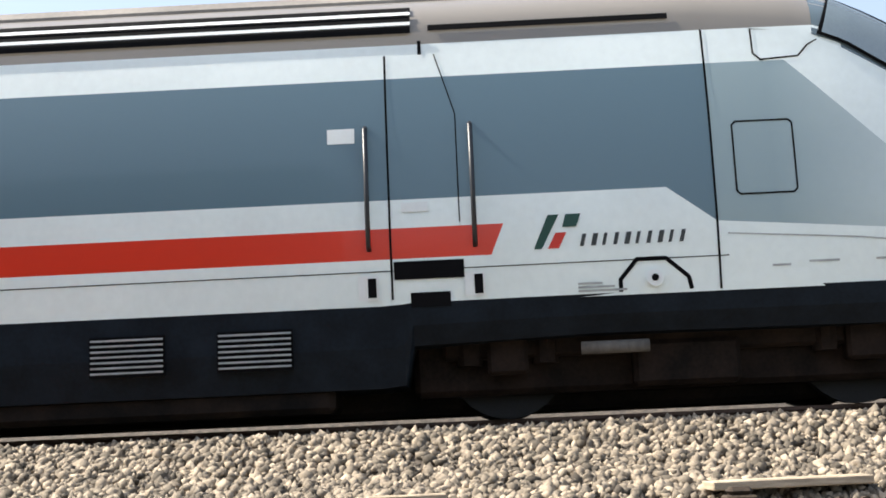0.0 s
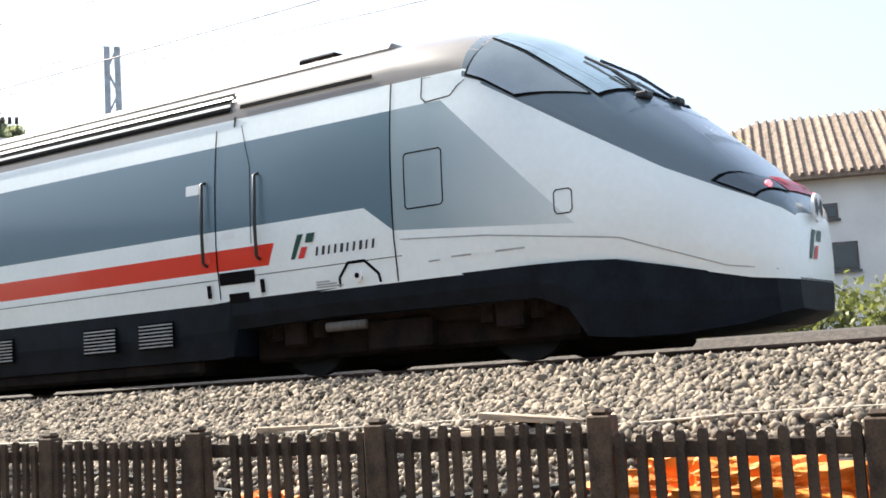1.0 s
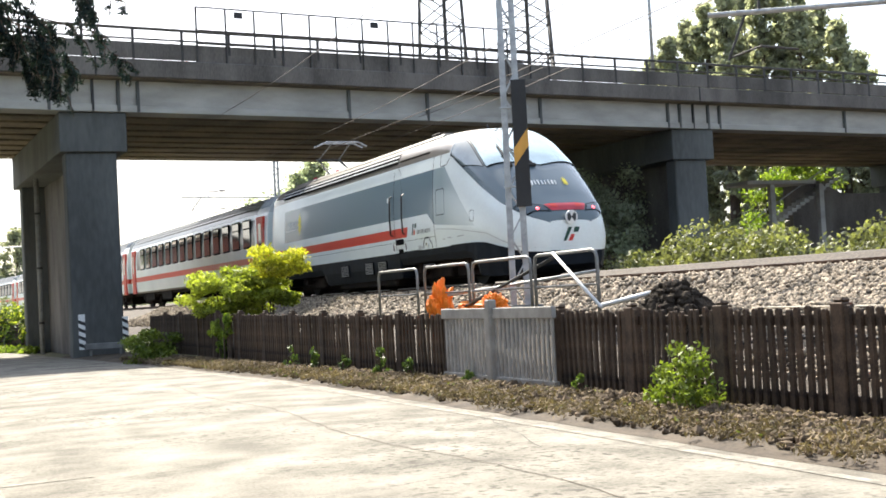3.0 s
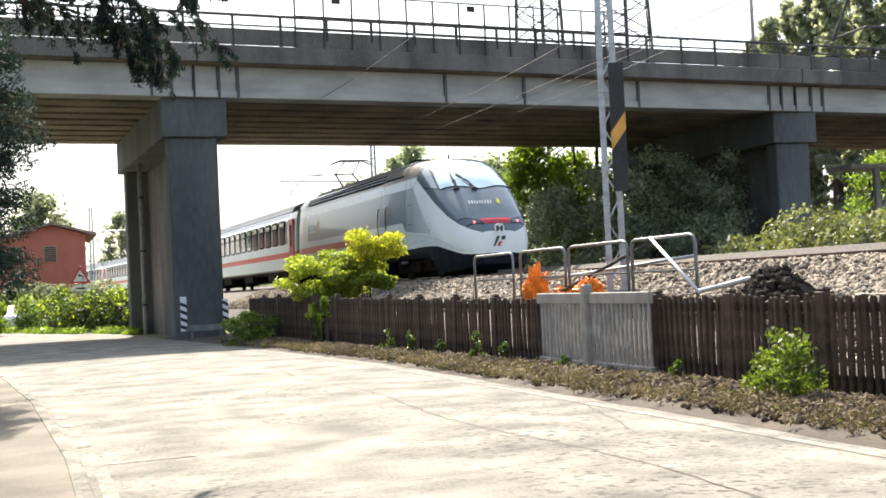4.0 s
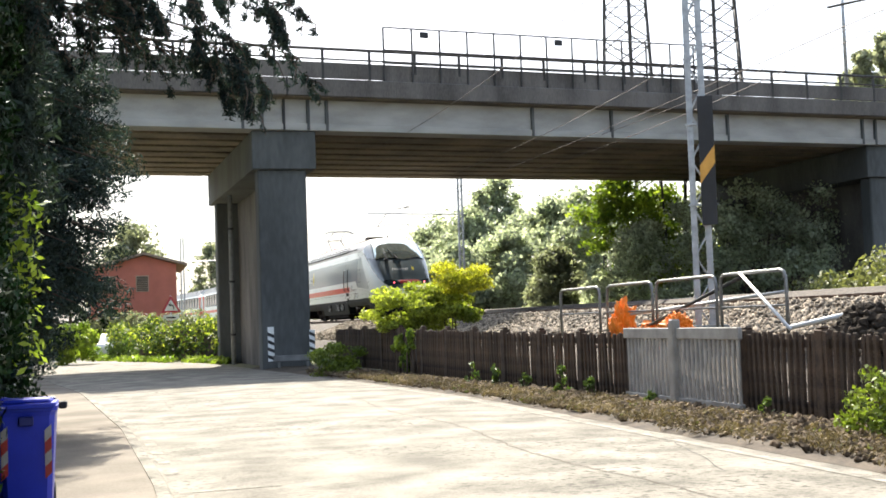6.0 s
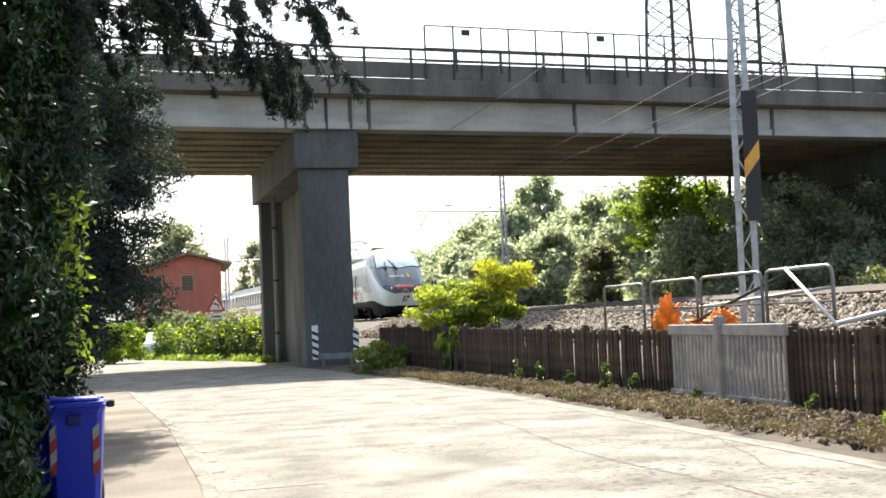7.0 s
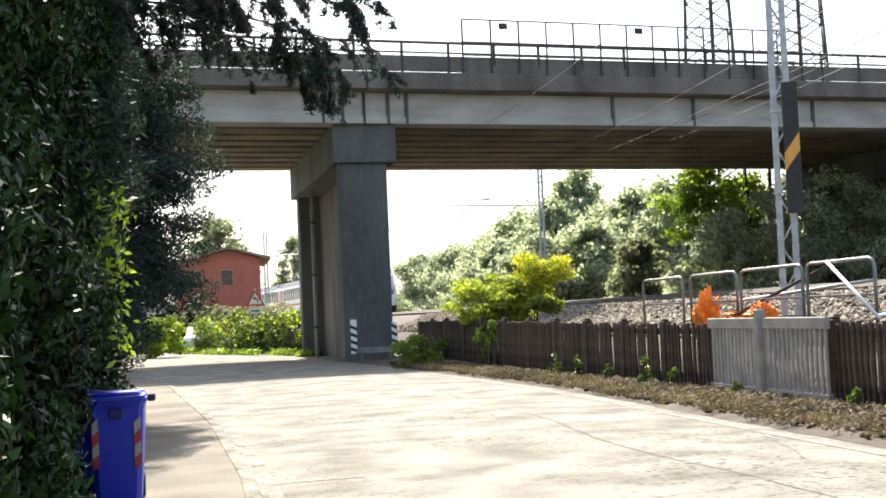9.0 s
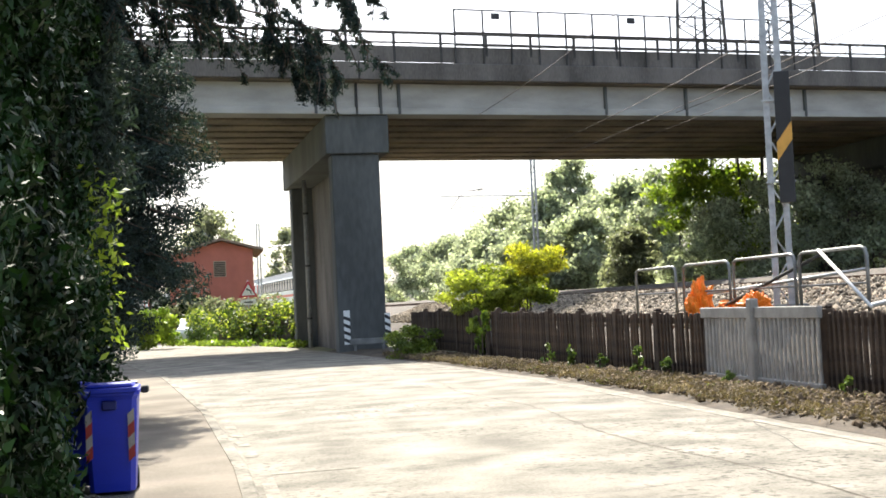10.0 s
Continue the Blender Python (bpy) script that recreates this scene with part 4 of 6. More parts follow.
# ---- fence of concrete pales beside the lane ----
def pale_mesh(h, w=0.066, d=0.045):
    """One upright with a rounded head."""
    bm = bmesh.new()
    pts = [(-w / 2, 0), (w / 2, 0), (w / 2, h - 0.03), (w * 0.3, h - 0.006), (0, h), (-w * 0.3, h - 0.006), (-w / 2, h - 0.03)]
    lo = [bm.verts.new((-d / 2, y, z)) for y, z in pts]
    hi = [bm.verts.new((d / 2, y, z)) for y, z in pts]
    n = len(pts)
    bm.faces.new(lo[::-1]), bm.faces.new(hi)
    for i in range(n):
        bm.faces.new((lo[i], lo[(i + 1) % n], hi[(i + 1) % n], hi[i]))
    bmesh.ops.recalc_face_normals(bm, faces=bm.faces)
    me = bpy.data.meshes.new("pale")
    bm.to_mesh(me)
    bm.free()
    me.materials.append(M["fence"])
    return me


def post_mesh(h):
    bm = bmesh.new()
    add_box(bm, (-0.075, -0.095, 0), (0.075, 0.095, h - 0.05), 0.012)
    add_box(bm, (-0.06, -0.075, h - 0.052), (0.06, 0.075, h), 0.025)
    me = bpy.data.meshes.new("post")
    bmesh.ops.recalc_face_normals(bm, faces=bm.faces)
    bm.to_mesh(me)
    bm.free()
    me.materials.append(M["fence"])
    return me


def at(mesh, name, parent, m):
    ob = new(name, mesh)
    ob.parent = parent
    ob.matrix_basis = m
    return ob


def fence():
    f = thing("concrete_fence", None, "dark brown weathered concrete pale fence along the lane", "fence")
    pale, post = pale_mesh(1.17), post_mesh(1.26)
    rf = random.Random(3)
    ys = [0.15 + 1.97 * k for k in range(-5, 22)]
    for y0, y1 in zip(ys, ys[1:]):
        a, b = Vector((fence_x(y0), y0, 0.02)), Vector((fence_x(y1), y1, 0.02))
        turn = Matrix.Rotation(-math.atan2(b.x - a.x, b.y - a.y), 4, "Z")
        drop = -0.08 if y0 < 4 else max(0.0, min(0.16, 0.012 * (y0 - 22)))
        base = Matrix.Translation(a + Vector((0, 0, drop))) @ turn
        lean = pose(0, 0, 0, rf.uniform(-0.8, 0.8), rf.uniform(-1.2, 1.2), 0)
        if not 17 < y0 < 19:
            at(post, "post", f, base @ lean)
        if 15 < y0 < 19:
            continue
        for z0, z1 in ((0.0, 0.3), (0.98, 1.10)):
            bm = bmesh.new()
            add_box(bm, (0.0, 0.08, z0), (0.05, 1.89, z1), 0.01, base)
            part("rail", bm, M["fence"], f)
        n = 12
        for k in range(n):
            if rf.random() < 0.02:
                continue
            m = base @ pose(-0.03, 0.16 + 1.65 * k / (n - 1) + rf.uniform(-0.008, 0.008), 0.0, rf.uniform(-1.2, 1.2), rf.uniform(-1, 1), rf.uniform(-3, 3))
            at(pale, "pale", f, m @ Matrix.Diagonal((1, 1, 1 + rf.uniform(-0.02, 0.02), 1)))
    # pale grey repaired stretch
    g = thing("grey_fence_panel", None, "pale grey newer concrete fence panels with slots", "fence panel", group="grey panels")
    for i, (y0, y1) in enumerate(((15.91, 17.88), (17.88, 19.85))):
        p = g if i == 0 else thing("grey_fence_panel", None, "pale grey newer concrete fence panels with slots", "fence panel", group="grey panels")
        for z0, z1 in ((0.12, 0.22), (1.1, 1.27)):
            box("rail", (8.12, y0 - (0.1 if i == 0 else -0.02), z0), (8.2, y1 + 0.03, z1), M["fence_new"], p, 0.012)
        for k in range(14):
            y = y0 - 0.03 + k * (1.9 / 13)
            box("pale", (8.145, y - 0.035, 0.02), (8.178, y + 0.035, 1.2), M["fence_new"], p, 0.006)
        if i == 0:
            box("post", (8.06, y1 - 0.09, 0.0), (8.2, y1 + 0.07, 1.4), M["fence_new"], p, 0.02)
    return f


fence()

# ---- stones of the ballast shoulder ----
def stones(name, n, y0, y1, o0, o1, size, seed, material, parent=None):
    """Crushed stones lying on the bank, each a faceted lump of its own shape."""
    rng = np.random.default_rng(seed)
    bm = bmesh.new()
    bmesh.ops.create_icosphere(bm, subdivisions=1, radius=1)
    base = np.array([v.co for v in bm.verts])
    tri = np.array([[v.index for v in f.verts] for f in bm.faces])
    bm.free()
    y = rng.uniform(y0, y1, n)
    o = rng.uniform(o0, o1, n)
    z = np.interp(o, [p[0] for p in prof], [p[1] for p in prof]) + 0.012 + rng.random(n) * 0.02
    x = np.array([track_x(v) for v in y]) + o
    s = size * (0.55 + 0.75 * rng.random((n, 1, 1)))
    v = base[None] * (0.5 + 0.95 * rng.random((n, len(base), 1))) * s * (0.6 + 0.6 * rng.random((n, 1, 3)))
    a = rng.random(n) * math.tau
    ca, sa = np.cos(a)[:, None], np.sin(a)[:, None]
    vx = v[:, :, 0] * ca - v[:, :, 1] * sa
    vy = v[:, :, 0] * sa + v[:, :, 1] * ca
    v = np.stack([vx + x[:, None], vy + y[:, None], v[:, :, 2] + z[:, None]], 2).reshape(-1, 3)
    f = (tri[None] + (np.arange(n) * len(base))[:, None, None]).reshape(-1, 3)
    me = bpy.data.meshes.new(name)
    me.vertices.add(len(v))
    me.vertices.foreach_set("co", v.ravel())
    me.loops.add(f.size)
    me.loops.foreach_set("vertex_index", f.ravel())
    me.polygons.add(len(f))
    me.polygons.foreach_set("loop_start", np.arange(0, f.size, 3))
    me.materials.append(material)
    me.update()
    return tagged(new(name, me), "loose angular grey and buff crushed stone", "ballast stone", kind="stuff")


stones("ballast_stone", 46000, -11, 16, -3.5, -0.85, 0.041, 11, M["stone"])
stones("ballast_stone", 22000, 16, 62, -3.5, -0.85, 0.048, 12, M["stone"])
stones("ballast_stone", 15000, -9, 32, -0.85, 2.6, 0.046, 14, M["stone"])
stones("ballast_stone", 4500, -11, 14, -4.05, -3.45, 0.045, 13, M["stone"])

sl = None
for k in range(110):
    y = -8 + 0.6 * k
    if sl is None:
        bm = bmesh.new()
        add_box(bm, (-1.3, -0.13, -0.3), (1.3, 0.13, -0.145), 0.02)
        ob = part("sleeper", bm, M["sleeper"], bank)
        sl = ob.data
    else:
        ob = new("sleeper", sl)
        ob.parent = bank
    ob.matrix_basis = track_pose(y)


# ---- overhead line ----
def lattice_mast(x, y, z0, z1, label, arm=None, board=False, w=0.34, taper=0.75, turn=0.0, dark=False):
    m = thing("catenary_mast", Matrix.Translation((x, y, z0)) @ Matrix.Rotation(radians(turn), 4, "Z"), label, "mast", group="overhead line masts")
    h = z1 - z0
    mt = M["iron"] if dark else M["galv"]
    for s in (-1, 1):
        bm = bmesh.new()
        vs = add_box(bm, (s * w / 2 - 0.055, -0.07, 0), (s * w / 2 + 0.055, 0.07, h), 0.006)
        for v in bm.verts:
            if v.co.z > h / 2:
                v.co.x -= s * w / 2 * (1 - taper)
        part("channel", bm, mt, m)
    n = int(h / 0.42)
    for k in range(n):
        za, zb = h * k / n, h * (k + 1) / n
        wa, wb = (w / 2) * (1 - (1 - taper) * za / h), (w / 2) * (1 - (1 - taper) * zb / h)
        s = 1 if k % 2 else -1
        for yy in (-0.065, 0.065):
            bm = bmesh.new()
            add_tube(bm, [(-s * wa, yy, za), (s * wb, yy, zb)], 0.018, 4)
            part("lacing", bm, mt, m)
    box("foot", (-0.4, -0.35, -0.5), (0.4, 0.35, 0.06), M["concrete"], m, 0.03)
    if arm:
        za, reach = arm
        za -= z0
        s = 1 if reach > 0 else -1
        bm = bmesh.new()
        add_tube(bm, [(0, 0, za), (reach, 0, za + 0.12)], 0.05, 8)
        part("arm", bm, mt, m)
        bm = bmesh.new()
        add_tube(bm, [(reach * 0.72, 0, za + 0.05), (reach * 0.72, 0, za + 0.42), (reach * 0.58, 0, za + 0.45)], 0.03, 6)
        for q in range(3):
            add_tube(bm, [(reach * 0.60 - s * 0.12 * q, 0, za + 0.45), (reach * 0.60 - s * (0.12 * q + 0.06), 0, za + 0.45)], 0.07, 8)
        part("insulator", bm, M["iron"], m)
        bm = bmesh.new()
        add_tube(bm, [(reach * 0.8, 0, za + 0.05), (reach * 0.9, 0, za - 0.75)], 0.028, 6)
        add_tube(bm, [(reach * 0.9, 0, za - 0.72), (reach * 0.72, 0, za - 0.55), (reach * 0.52, 0, za - 0.68)], 0.022, 6)
        part("steady_arm", bm, M["iron"], m)
    if board:
        # black board with an amber slash, strapped to the mast
        z_lo, z_hi = 3.0 - z0, 5.27 - z0
        bd = box("marker_board", (0.02, -0.16, z_lo), (0.285, -0.13, z_hi), M["black"], m, 0.004, "black board with an amber slash")
        link("slash", [(0.02, -0.164, z_lo + 0.72), (0.285, -0.164, z_lo + 1.08), (0.285, -0.164, z_lo + 1.4), (0.02, -0.164, z_lo + 1.04)], [(0, 1, 2, 3)], M["amber"], bd)
        for z in (z_lo + 0.35, z_hi - 0.5):
            box("strap", (-0.2, -0.13, z), (0.31, -0.09, z + 0.03), M["galv"], m)
    return m


lattice_mast(9.89, 20.4, 1.2, 10.5, "galvanised lattice mast with a black and amber board", (7.37, 4.45), True, turn=-25, w=0.25)
lattice_mast(16.2, 17.5, 1.2, 8.15, "galvanised lattice mast beyond the track", (6.3, -3.3), turn=-40, w=0.25)
lattice_mast(20.9, 77.2, 1.1, 12.0, "thin grey lattice mast far beyond the bridge", (8.2, -6.0), w=0.3)
lattice_mast(5.2, 112.0, 0.5, 9.5, "thin grey lattice mast far down the line", (7.4, 5.0), w=0.3)


def wire(name, off, z, sag, y0=-45, y1=160, r=0.009, span=45.0, phase=20.0):
    pts = []
    for y in np.arange(y0, y1, 3.0):
        f = ((y - phase) % span) / span
        pts.append(along(float(y), off, z - sag * 4 * f * (1 - f)))
    return tagged(tube(name, pts, r, M["wire"], None, 5), "thin dark overhead wire above the track", "wire", group="overhead wires")


wire("contact_wire", 0.0, 6.75, 0.05)
wire("contact_wire", 0.06, 6.77, 0.05)
wire("messenger_wire", 0.0, 8.0, 0.7, r=0.011)
wire("feeder_wire", -2.6, 9.3, 0.8, r=0.011)
wire("feeder_wire", 3.4, 8.0, 0.6, r=0.011)
wire("feeder_wire", 5.6, 9.4, 0.8, r=0.011)


def pylon(x, y, w0, w1, z0, z1, turn):
    p = thing("lattice_pylon", Matrix.Translation((x, y, 0)) @ Matrix.Rotation(radians(turn), 4, "Z"), "dark steel lattice power pylon behind the bridge", "pylon", group="power pylons")
    def cor(i, z):
        w = w0 + (w1 - w0) * z / z1
        return Vector(((-w, w, w, -w)[i] / 2, (-w, -w, w, w)[i] / 2, z))
    for i in range(4):
        tube("leg", [cor(i, 0), cor(i, z1)], 0.075, M["iron"], p, 5, 0.05)
    n = 22
    for k in range(n):
        za, zb = z1 * k / n, z1 * (k + 1) / n
        for i in range(4):
            j = (i + 1) % 4
            bm = bmesh.new()
            add_tube(bm, [cor(i, za), cor(j, zb)], 0.045, 4)
            add_tube(bm, [cor(j, za), cor(i, zb)], 0.045, 4)
            add_tube(bm, [cor(i, zb), cor(j, zb)], 0.03, 4)
            part("brace", bm, M["iron"], p)
    tube("mast_core", [(0.2, 0, 0), (0.2, 0, z1)], 0.13, M["iron"], p, 6, 0.08)


pylon(27.3, 64.5, 3.7, 0.6, 0, 40, -23)
pylon(31.4, 62.5, 4.2, 0.7, 0, 40, -26)


# ---- hoop barriers, poles, heaps beside the track ----
def hoop(y0, y1, z0=1.1, z1=2.05, x=9.0):
    h = thing("hoop_barrier", None, "grey tubular steel hoop barrier behind the fence", "barrier", group="hoop barriers")
    tube("hoop", [(x, y0, z0), (x, y0, z1 - 0.12), (x, y0 + 0.04, z1 - 0.03), (x, y0 + 0.14, z1), (x, y1 - 0.14, z1), (x, y1 - 0.04, z1 - 0.03), (x, y1, z1 - 0.12), (x, y1, z0)], 0.027, M["tube_grey"], h, 8)
    tube("crossbar", [(x, y0, 1.55), (x, y1, 1.55)], 0.018, M["tube_grey"], h, 6)


for a, b in ((23.15, 25.4), (20.62, 22.75), (18.15, 20.45), (16.0, 18.0)):
    hoop(a, b)


def pole(name, a, b, r, m, label):
    return tagged(tube(name, [a, b], r, m, None, 8), label, "pole")


pole("white_pole", (8.97, 17.3, 2.06), (8.75, 15.5, 1.22), 0.025, M["white"], "white plastic pipe leaning on a hoop barrier")
pole("white_pole", (8.8, 15.6, 1.24), (9.6, 14.9, 1.46), 0.035, M["white"], "white plastic pipe lying by an earth heap")
pole("steel_pole", (8.95, 20.9, 1.25), (9.1, 17.5, 2.0), 0.03, M["iron"], "dark steel bar leaning on the hoop barriers")
pole("steel_pole", (9.0, 21.6, 1.5), (9.3, 16.5, 1.75), 0.025, M["galv"], "grey steel bar laid across the hoop barriers")
rp = random.Random(8)


def cable(name, pts, r, m, label):
    return tagged(tube(name, pts, r, m, None, 6), label, "pipe", group="pipes along the track")


def cess(y, off=-3.1, up=0.03):
    p = along(y, off, 0)
    z = float(np.interp(off, [q[0] for q in prof], [q[1] for q in prof]))
    return (p[0], p[1], z + up)


cable("plastic_pipe", [cess(y, -3.05 + 0.1 * math.sin(y * 0.9), 0.05) for y in np.arange(-0.5, 6.9, 0.5)], 0.013, M["buff"], "thin dirty buff pipe lying along the ballast foot")
cable("plastic_pipe", [cess(y, -3.0 + 0.08 * math.sin(y * 1.3), 0.05) for y in np.arange(5.2, 9.2, 0.5)], 0.013, M["buff"], "thin dirty buff pipe lying along the ballast foot")
cable("plastic_pipe", [cess(y, -3.1, 0.06) for y in np.arange(11.2, 14.2, 0.5)], 0.013, M["buff"], "thin dirty buff pipe lying along the ballast foot")
cable("black_cable", [cess(y, -3.75 + 0.15 * math.sin(y * 0.7), 0.06) for y in np.arange(-2, 14, 0.5)], 0.028, M["rubber"], "black cable lying behind the fence")


def plank(y, off, length, width, turn, tilt=0.0, up=0.06):
    x, yy, z = cess(y, off, up)
    bm = bmesh.new()
    add_box(bm, (-width / 2, -length / 2, -0.03), (width / 2, length / 2, 0.03), 0.008)
    ob = part("timber_plank", bm, M["timber"], None)
    ob.matrix_basis = pose(x, yy, z, tilt, 0, turn)
    return tagged(ob, "weathered buff timber plank lying at the ballast foot", "plank", group="loose planks")


plank(5.35, -3.1, 0.95, 0.2, 12, 6, 0.11)
plank(5.8, -3.2, 0.8, 0.2, -16, -4, 0.07)
plank(0.0, -3.05, 0.55, 0.16, 4)
plank(-2.6, -3.1, 1.1, 0.3, 3, 0, 0.1)
plank(1.6, -3.2, 1.2, 0.12, -3)
plank(8.2, -3.0, 0.9, 0.12, 8)


def crumpled(name, c, r, m, seed, label, category):
    """A crumpled heap: a lump with deep folds, sat on the ground."""
    bm = bmesh.new()
    bmesh.ops.create_icosphere(bm, subdivisions=5, radius=1)
    for v in bm.verts:
        d = v.co.normalized()
        k = 1 + 0.45 * noise.noise(d * 2.2 + Vector((seed, 0, 0))) + 0.22 * noise.noise(d * 6 + Vector((0, seed, 0))) + 0.1 * noise.noise(d * 17 + Vector((0, 0, seed)))
        v.co = Vector((d.x * r[0], d.y * r[1], max(-0.25, d.z) * r[2])) * k
    ob = part(name, bm, m)
    ob.location = c
    return tagged(ob, label, category)


crumpled("orange_netting", (8.95, 21.9, 1.22), (0.22, 0.24, 0.5), M["orange"], 1.0, "crumpled orange safety netting behind the barrier", "netting")
crumpled("orange_netting", (9.0, 19.6, 1.22), (0.22, 0.3, 0.26), M["orange"], 4.0, "crumpled orange safety netting behind the barrier", "netting")
crumpled("orange_netting", (9.1, 20.7, 1.2), (0.2, 0.55, 0.16), M["orange"], 5.5, "crumpled orange safety netting behind the barrier", "netting")
crumpled("orange_netting", (8.75, 3.25, 0.6), (0.22, 0.95, 0.3), M["orange"], 7.0, "crumpled orange safety netting behind the fence", "netting")
crumpled("orange_netting", (8.72, 7.6, 0.45), (0.2, 0.4, 0.2), M["orange"], 9.0, "crumpled orange safety netting behind the fence", "netting")


def soil_mound(c, r, n, seed):
    """A low mound heaped from small lumps of earth."""
    rg = random.Random(seed)
    bm = bmesh.new()
    for i in range(n):
        a, d = rg.uniform(0, math.tau), math.sqrt(rg.random())
        h = (1 - d ** 1.6) * rg.uniform(0.75, 1.05) * r[2]
        k = rg.uniform(0.035, 0.085)
        m = Matrix.Translation((c[0] + math.cos(a) * d * r[0], c[1] + math.sin(a) * d * r[1], c[2] + h)) @ Matrix.Rotation(rg.uniform(0, 6), 4, (rg.random(), rg.random(), 1))
        bmesh.ops.create_icosphere(bm, subdivisions=1, radius=1, matrix=m @ Matrix.Diagonal((k * rg.uniform(0.7, 1.3), k, k * rg.uniform(0.6, 1), 1)))
    for v in bm.verts:
        v.co += Vector((rg.uniform(-1, 1), rg.uniform(-1, 1), rg.uniform(-1, 1))) * 0.012
    return tagged(part("soil_mound", bm, M["soil"]), "mound of dark loose soil beside the track", "soil")


soil_mound((9.45, 14.75, 1.1), (0.45, 0.66, 0.42), 520, 2)
# ---- plants ----
def clumps(c, r, n, seed, k=0.45):
    """Clumps packed in an ellipsoid with an uneven outline."""
    rg = random.Random(seed)
    out = []
    for i in range(n):
        while True:
            d = Vector((rg.uniform(-1, 1), rg.uniform(-1, 1), rg.uniform(-1, 1)))
            if d.length < 1:
                break
        s = k * rg.uniform(0.6, 1.25)
        out.append((c[0] + d.x * r[0], c[1] + d.y * r[1], c[2] + d.z * r[2], r[0] * s, r[1] * s, r[2] * s * 0.8))
    return out


def shrub(name, c, r, n, count, size, m, seed, label, category="bush", ground=None, k=0.4, m2=None, clumps2=None, count2=0):
    b = thing(name, None, label, category)
    leaf_cloud("foliage", clumps(c, r, n, seed, k), count, size, m, b, seed, 0.35)
    if m2:
        leaf_cloud("foliage", clumps2, count2, size, m2, b, seed + 50, 0.3)
    g = c[2] - r[2] if ground is None else ground
    rg = random.Random(seed)
    for i in range(5):
        tube("stem", [(c[0] + rg.uniform(-0.1, 0.1), c[1] + rg.uniform(-0.1, 0.1), g - 0.05), (c[0] + rg.uniform(-0.4, 0.4) * r[0], c[1] + rg.uniform(-0.4, 0.4) * r[1], c[2] + 0.3 * r[2])], 0.03, M["bark"], b, 5, 0.012)
    return b


def tree(name, x, y, z0, h, r, count, size, m, seed, label, low=0.25, n=26, slim=1.0):
    """Tapered trunk, limbs and a crown of many leaf clumps."""
    n = int(n * 2.6)
    t = thing(name, None, label, "tree")
    rg = random.Random(seed)
    tube("trunk", [(x, y, z0 - 0.2), (x + rg.uniform(-0.2, 0.2), y, z0 + h * 0.45), (x + rg.uniform(-0.3, 0.3), y, z0 + h * 0.9)], 0.03 * h * 0.8, M["bark"], t, 8, 0.03)
    cl = []
    for i in range(n):
        f = low + (1 - low) * (i + rg.random()) / n
        rr = r * (math.sin(math.pi * min(1, (f - low) / (1 - low) * 0.85 + 0.15)) ** 0.7) * slim
        a, d = rg.uniform(0, math.tau), rg.random() ** 0.6
        cx, cy, cz = x + math.cos(a) * rr * d, y + math.sin(a) * rr * d, z0 + h * f
        s = r * rg.uniform(0.12, 0.3)
        cl.append((cx, cy, cz, s, s, s * 0.7))
        if i % 9 == 0:
            tube("limb", [(x, y, z0 + h * f * 0.75), (cx, cy, cz)], 0.006 * h, M["bark"], t, 5, 0.01)
    leaf_cloud("crown", cl, count, size, m, t, seed, 0.3, fuzz=0.4)
    return t


# tall laurel hedge at the footway
hedge = thing("laurel_hedge", None, "tall dark glossy laurel hedge beside the footway", "hedge")
rg = random.Random(21)
cl, lit = [], []
for i in range(260):
    y = rg.uniform(3.4, 12.2)
    z = rg.uniform(0.1, 6.5)
    f = (-0.8 if z > 1.3 else -0.93 if y < 9.6 else -1.35) + 0.1 * math.sin(z * 1.7)
    s = rg.uniform(0.22, 0.42)
    cl.append((f - s * 0.5 - rg.random() * 0.25, y, z, s * 0.8, s, s))
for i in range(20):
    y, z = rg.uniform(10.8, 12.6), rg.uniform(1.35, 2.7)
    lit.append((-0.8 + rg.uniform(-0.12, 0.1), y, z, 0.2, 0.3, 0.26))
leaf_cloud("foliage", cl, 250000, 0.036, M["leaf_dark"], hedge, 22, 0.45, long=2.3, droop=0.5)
# few brighter leaves: sunlight on the hedge's end is put into their colour
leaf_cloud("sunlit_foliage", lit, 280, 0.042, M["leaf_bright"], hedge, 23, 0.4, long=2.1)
# solid dark box added inside the hedge to block light through leaf gaps
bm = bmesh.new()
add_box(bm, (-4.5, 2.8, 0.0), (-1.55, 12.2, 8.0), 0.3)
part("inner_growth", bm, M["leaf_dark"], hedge)

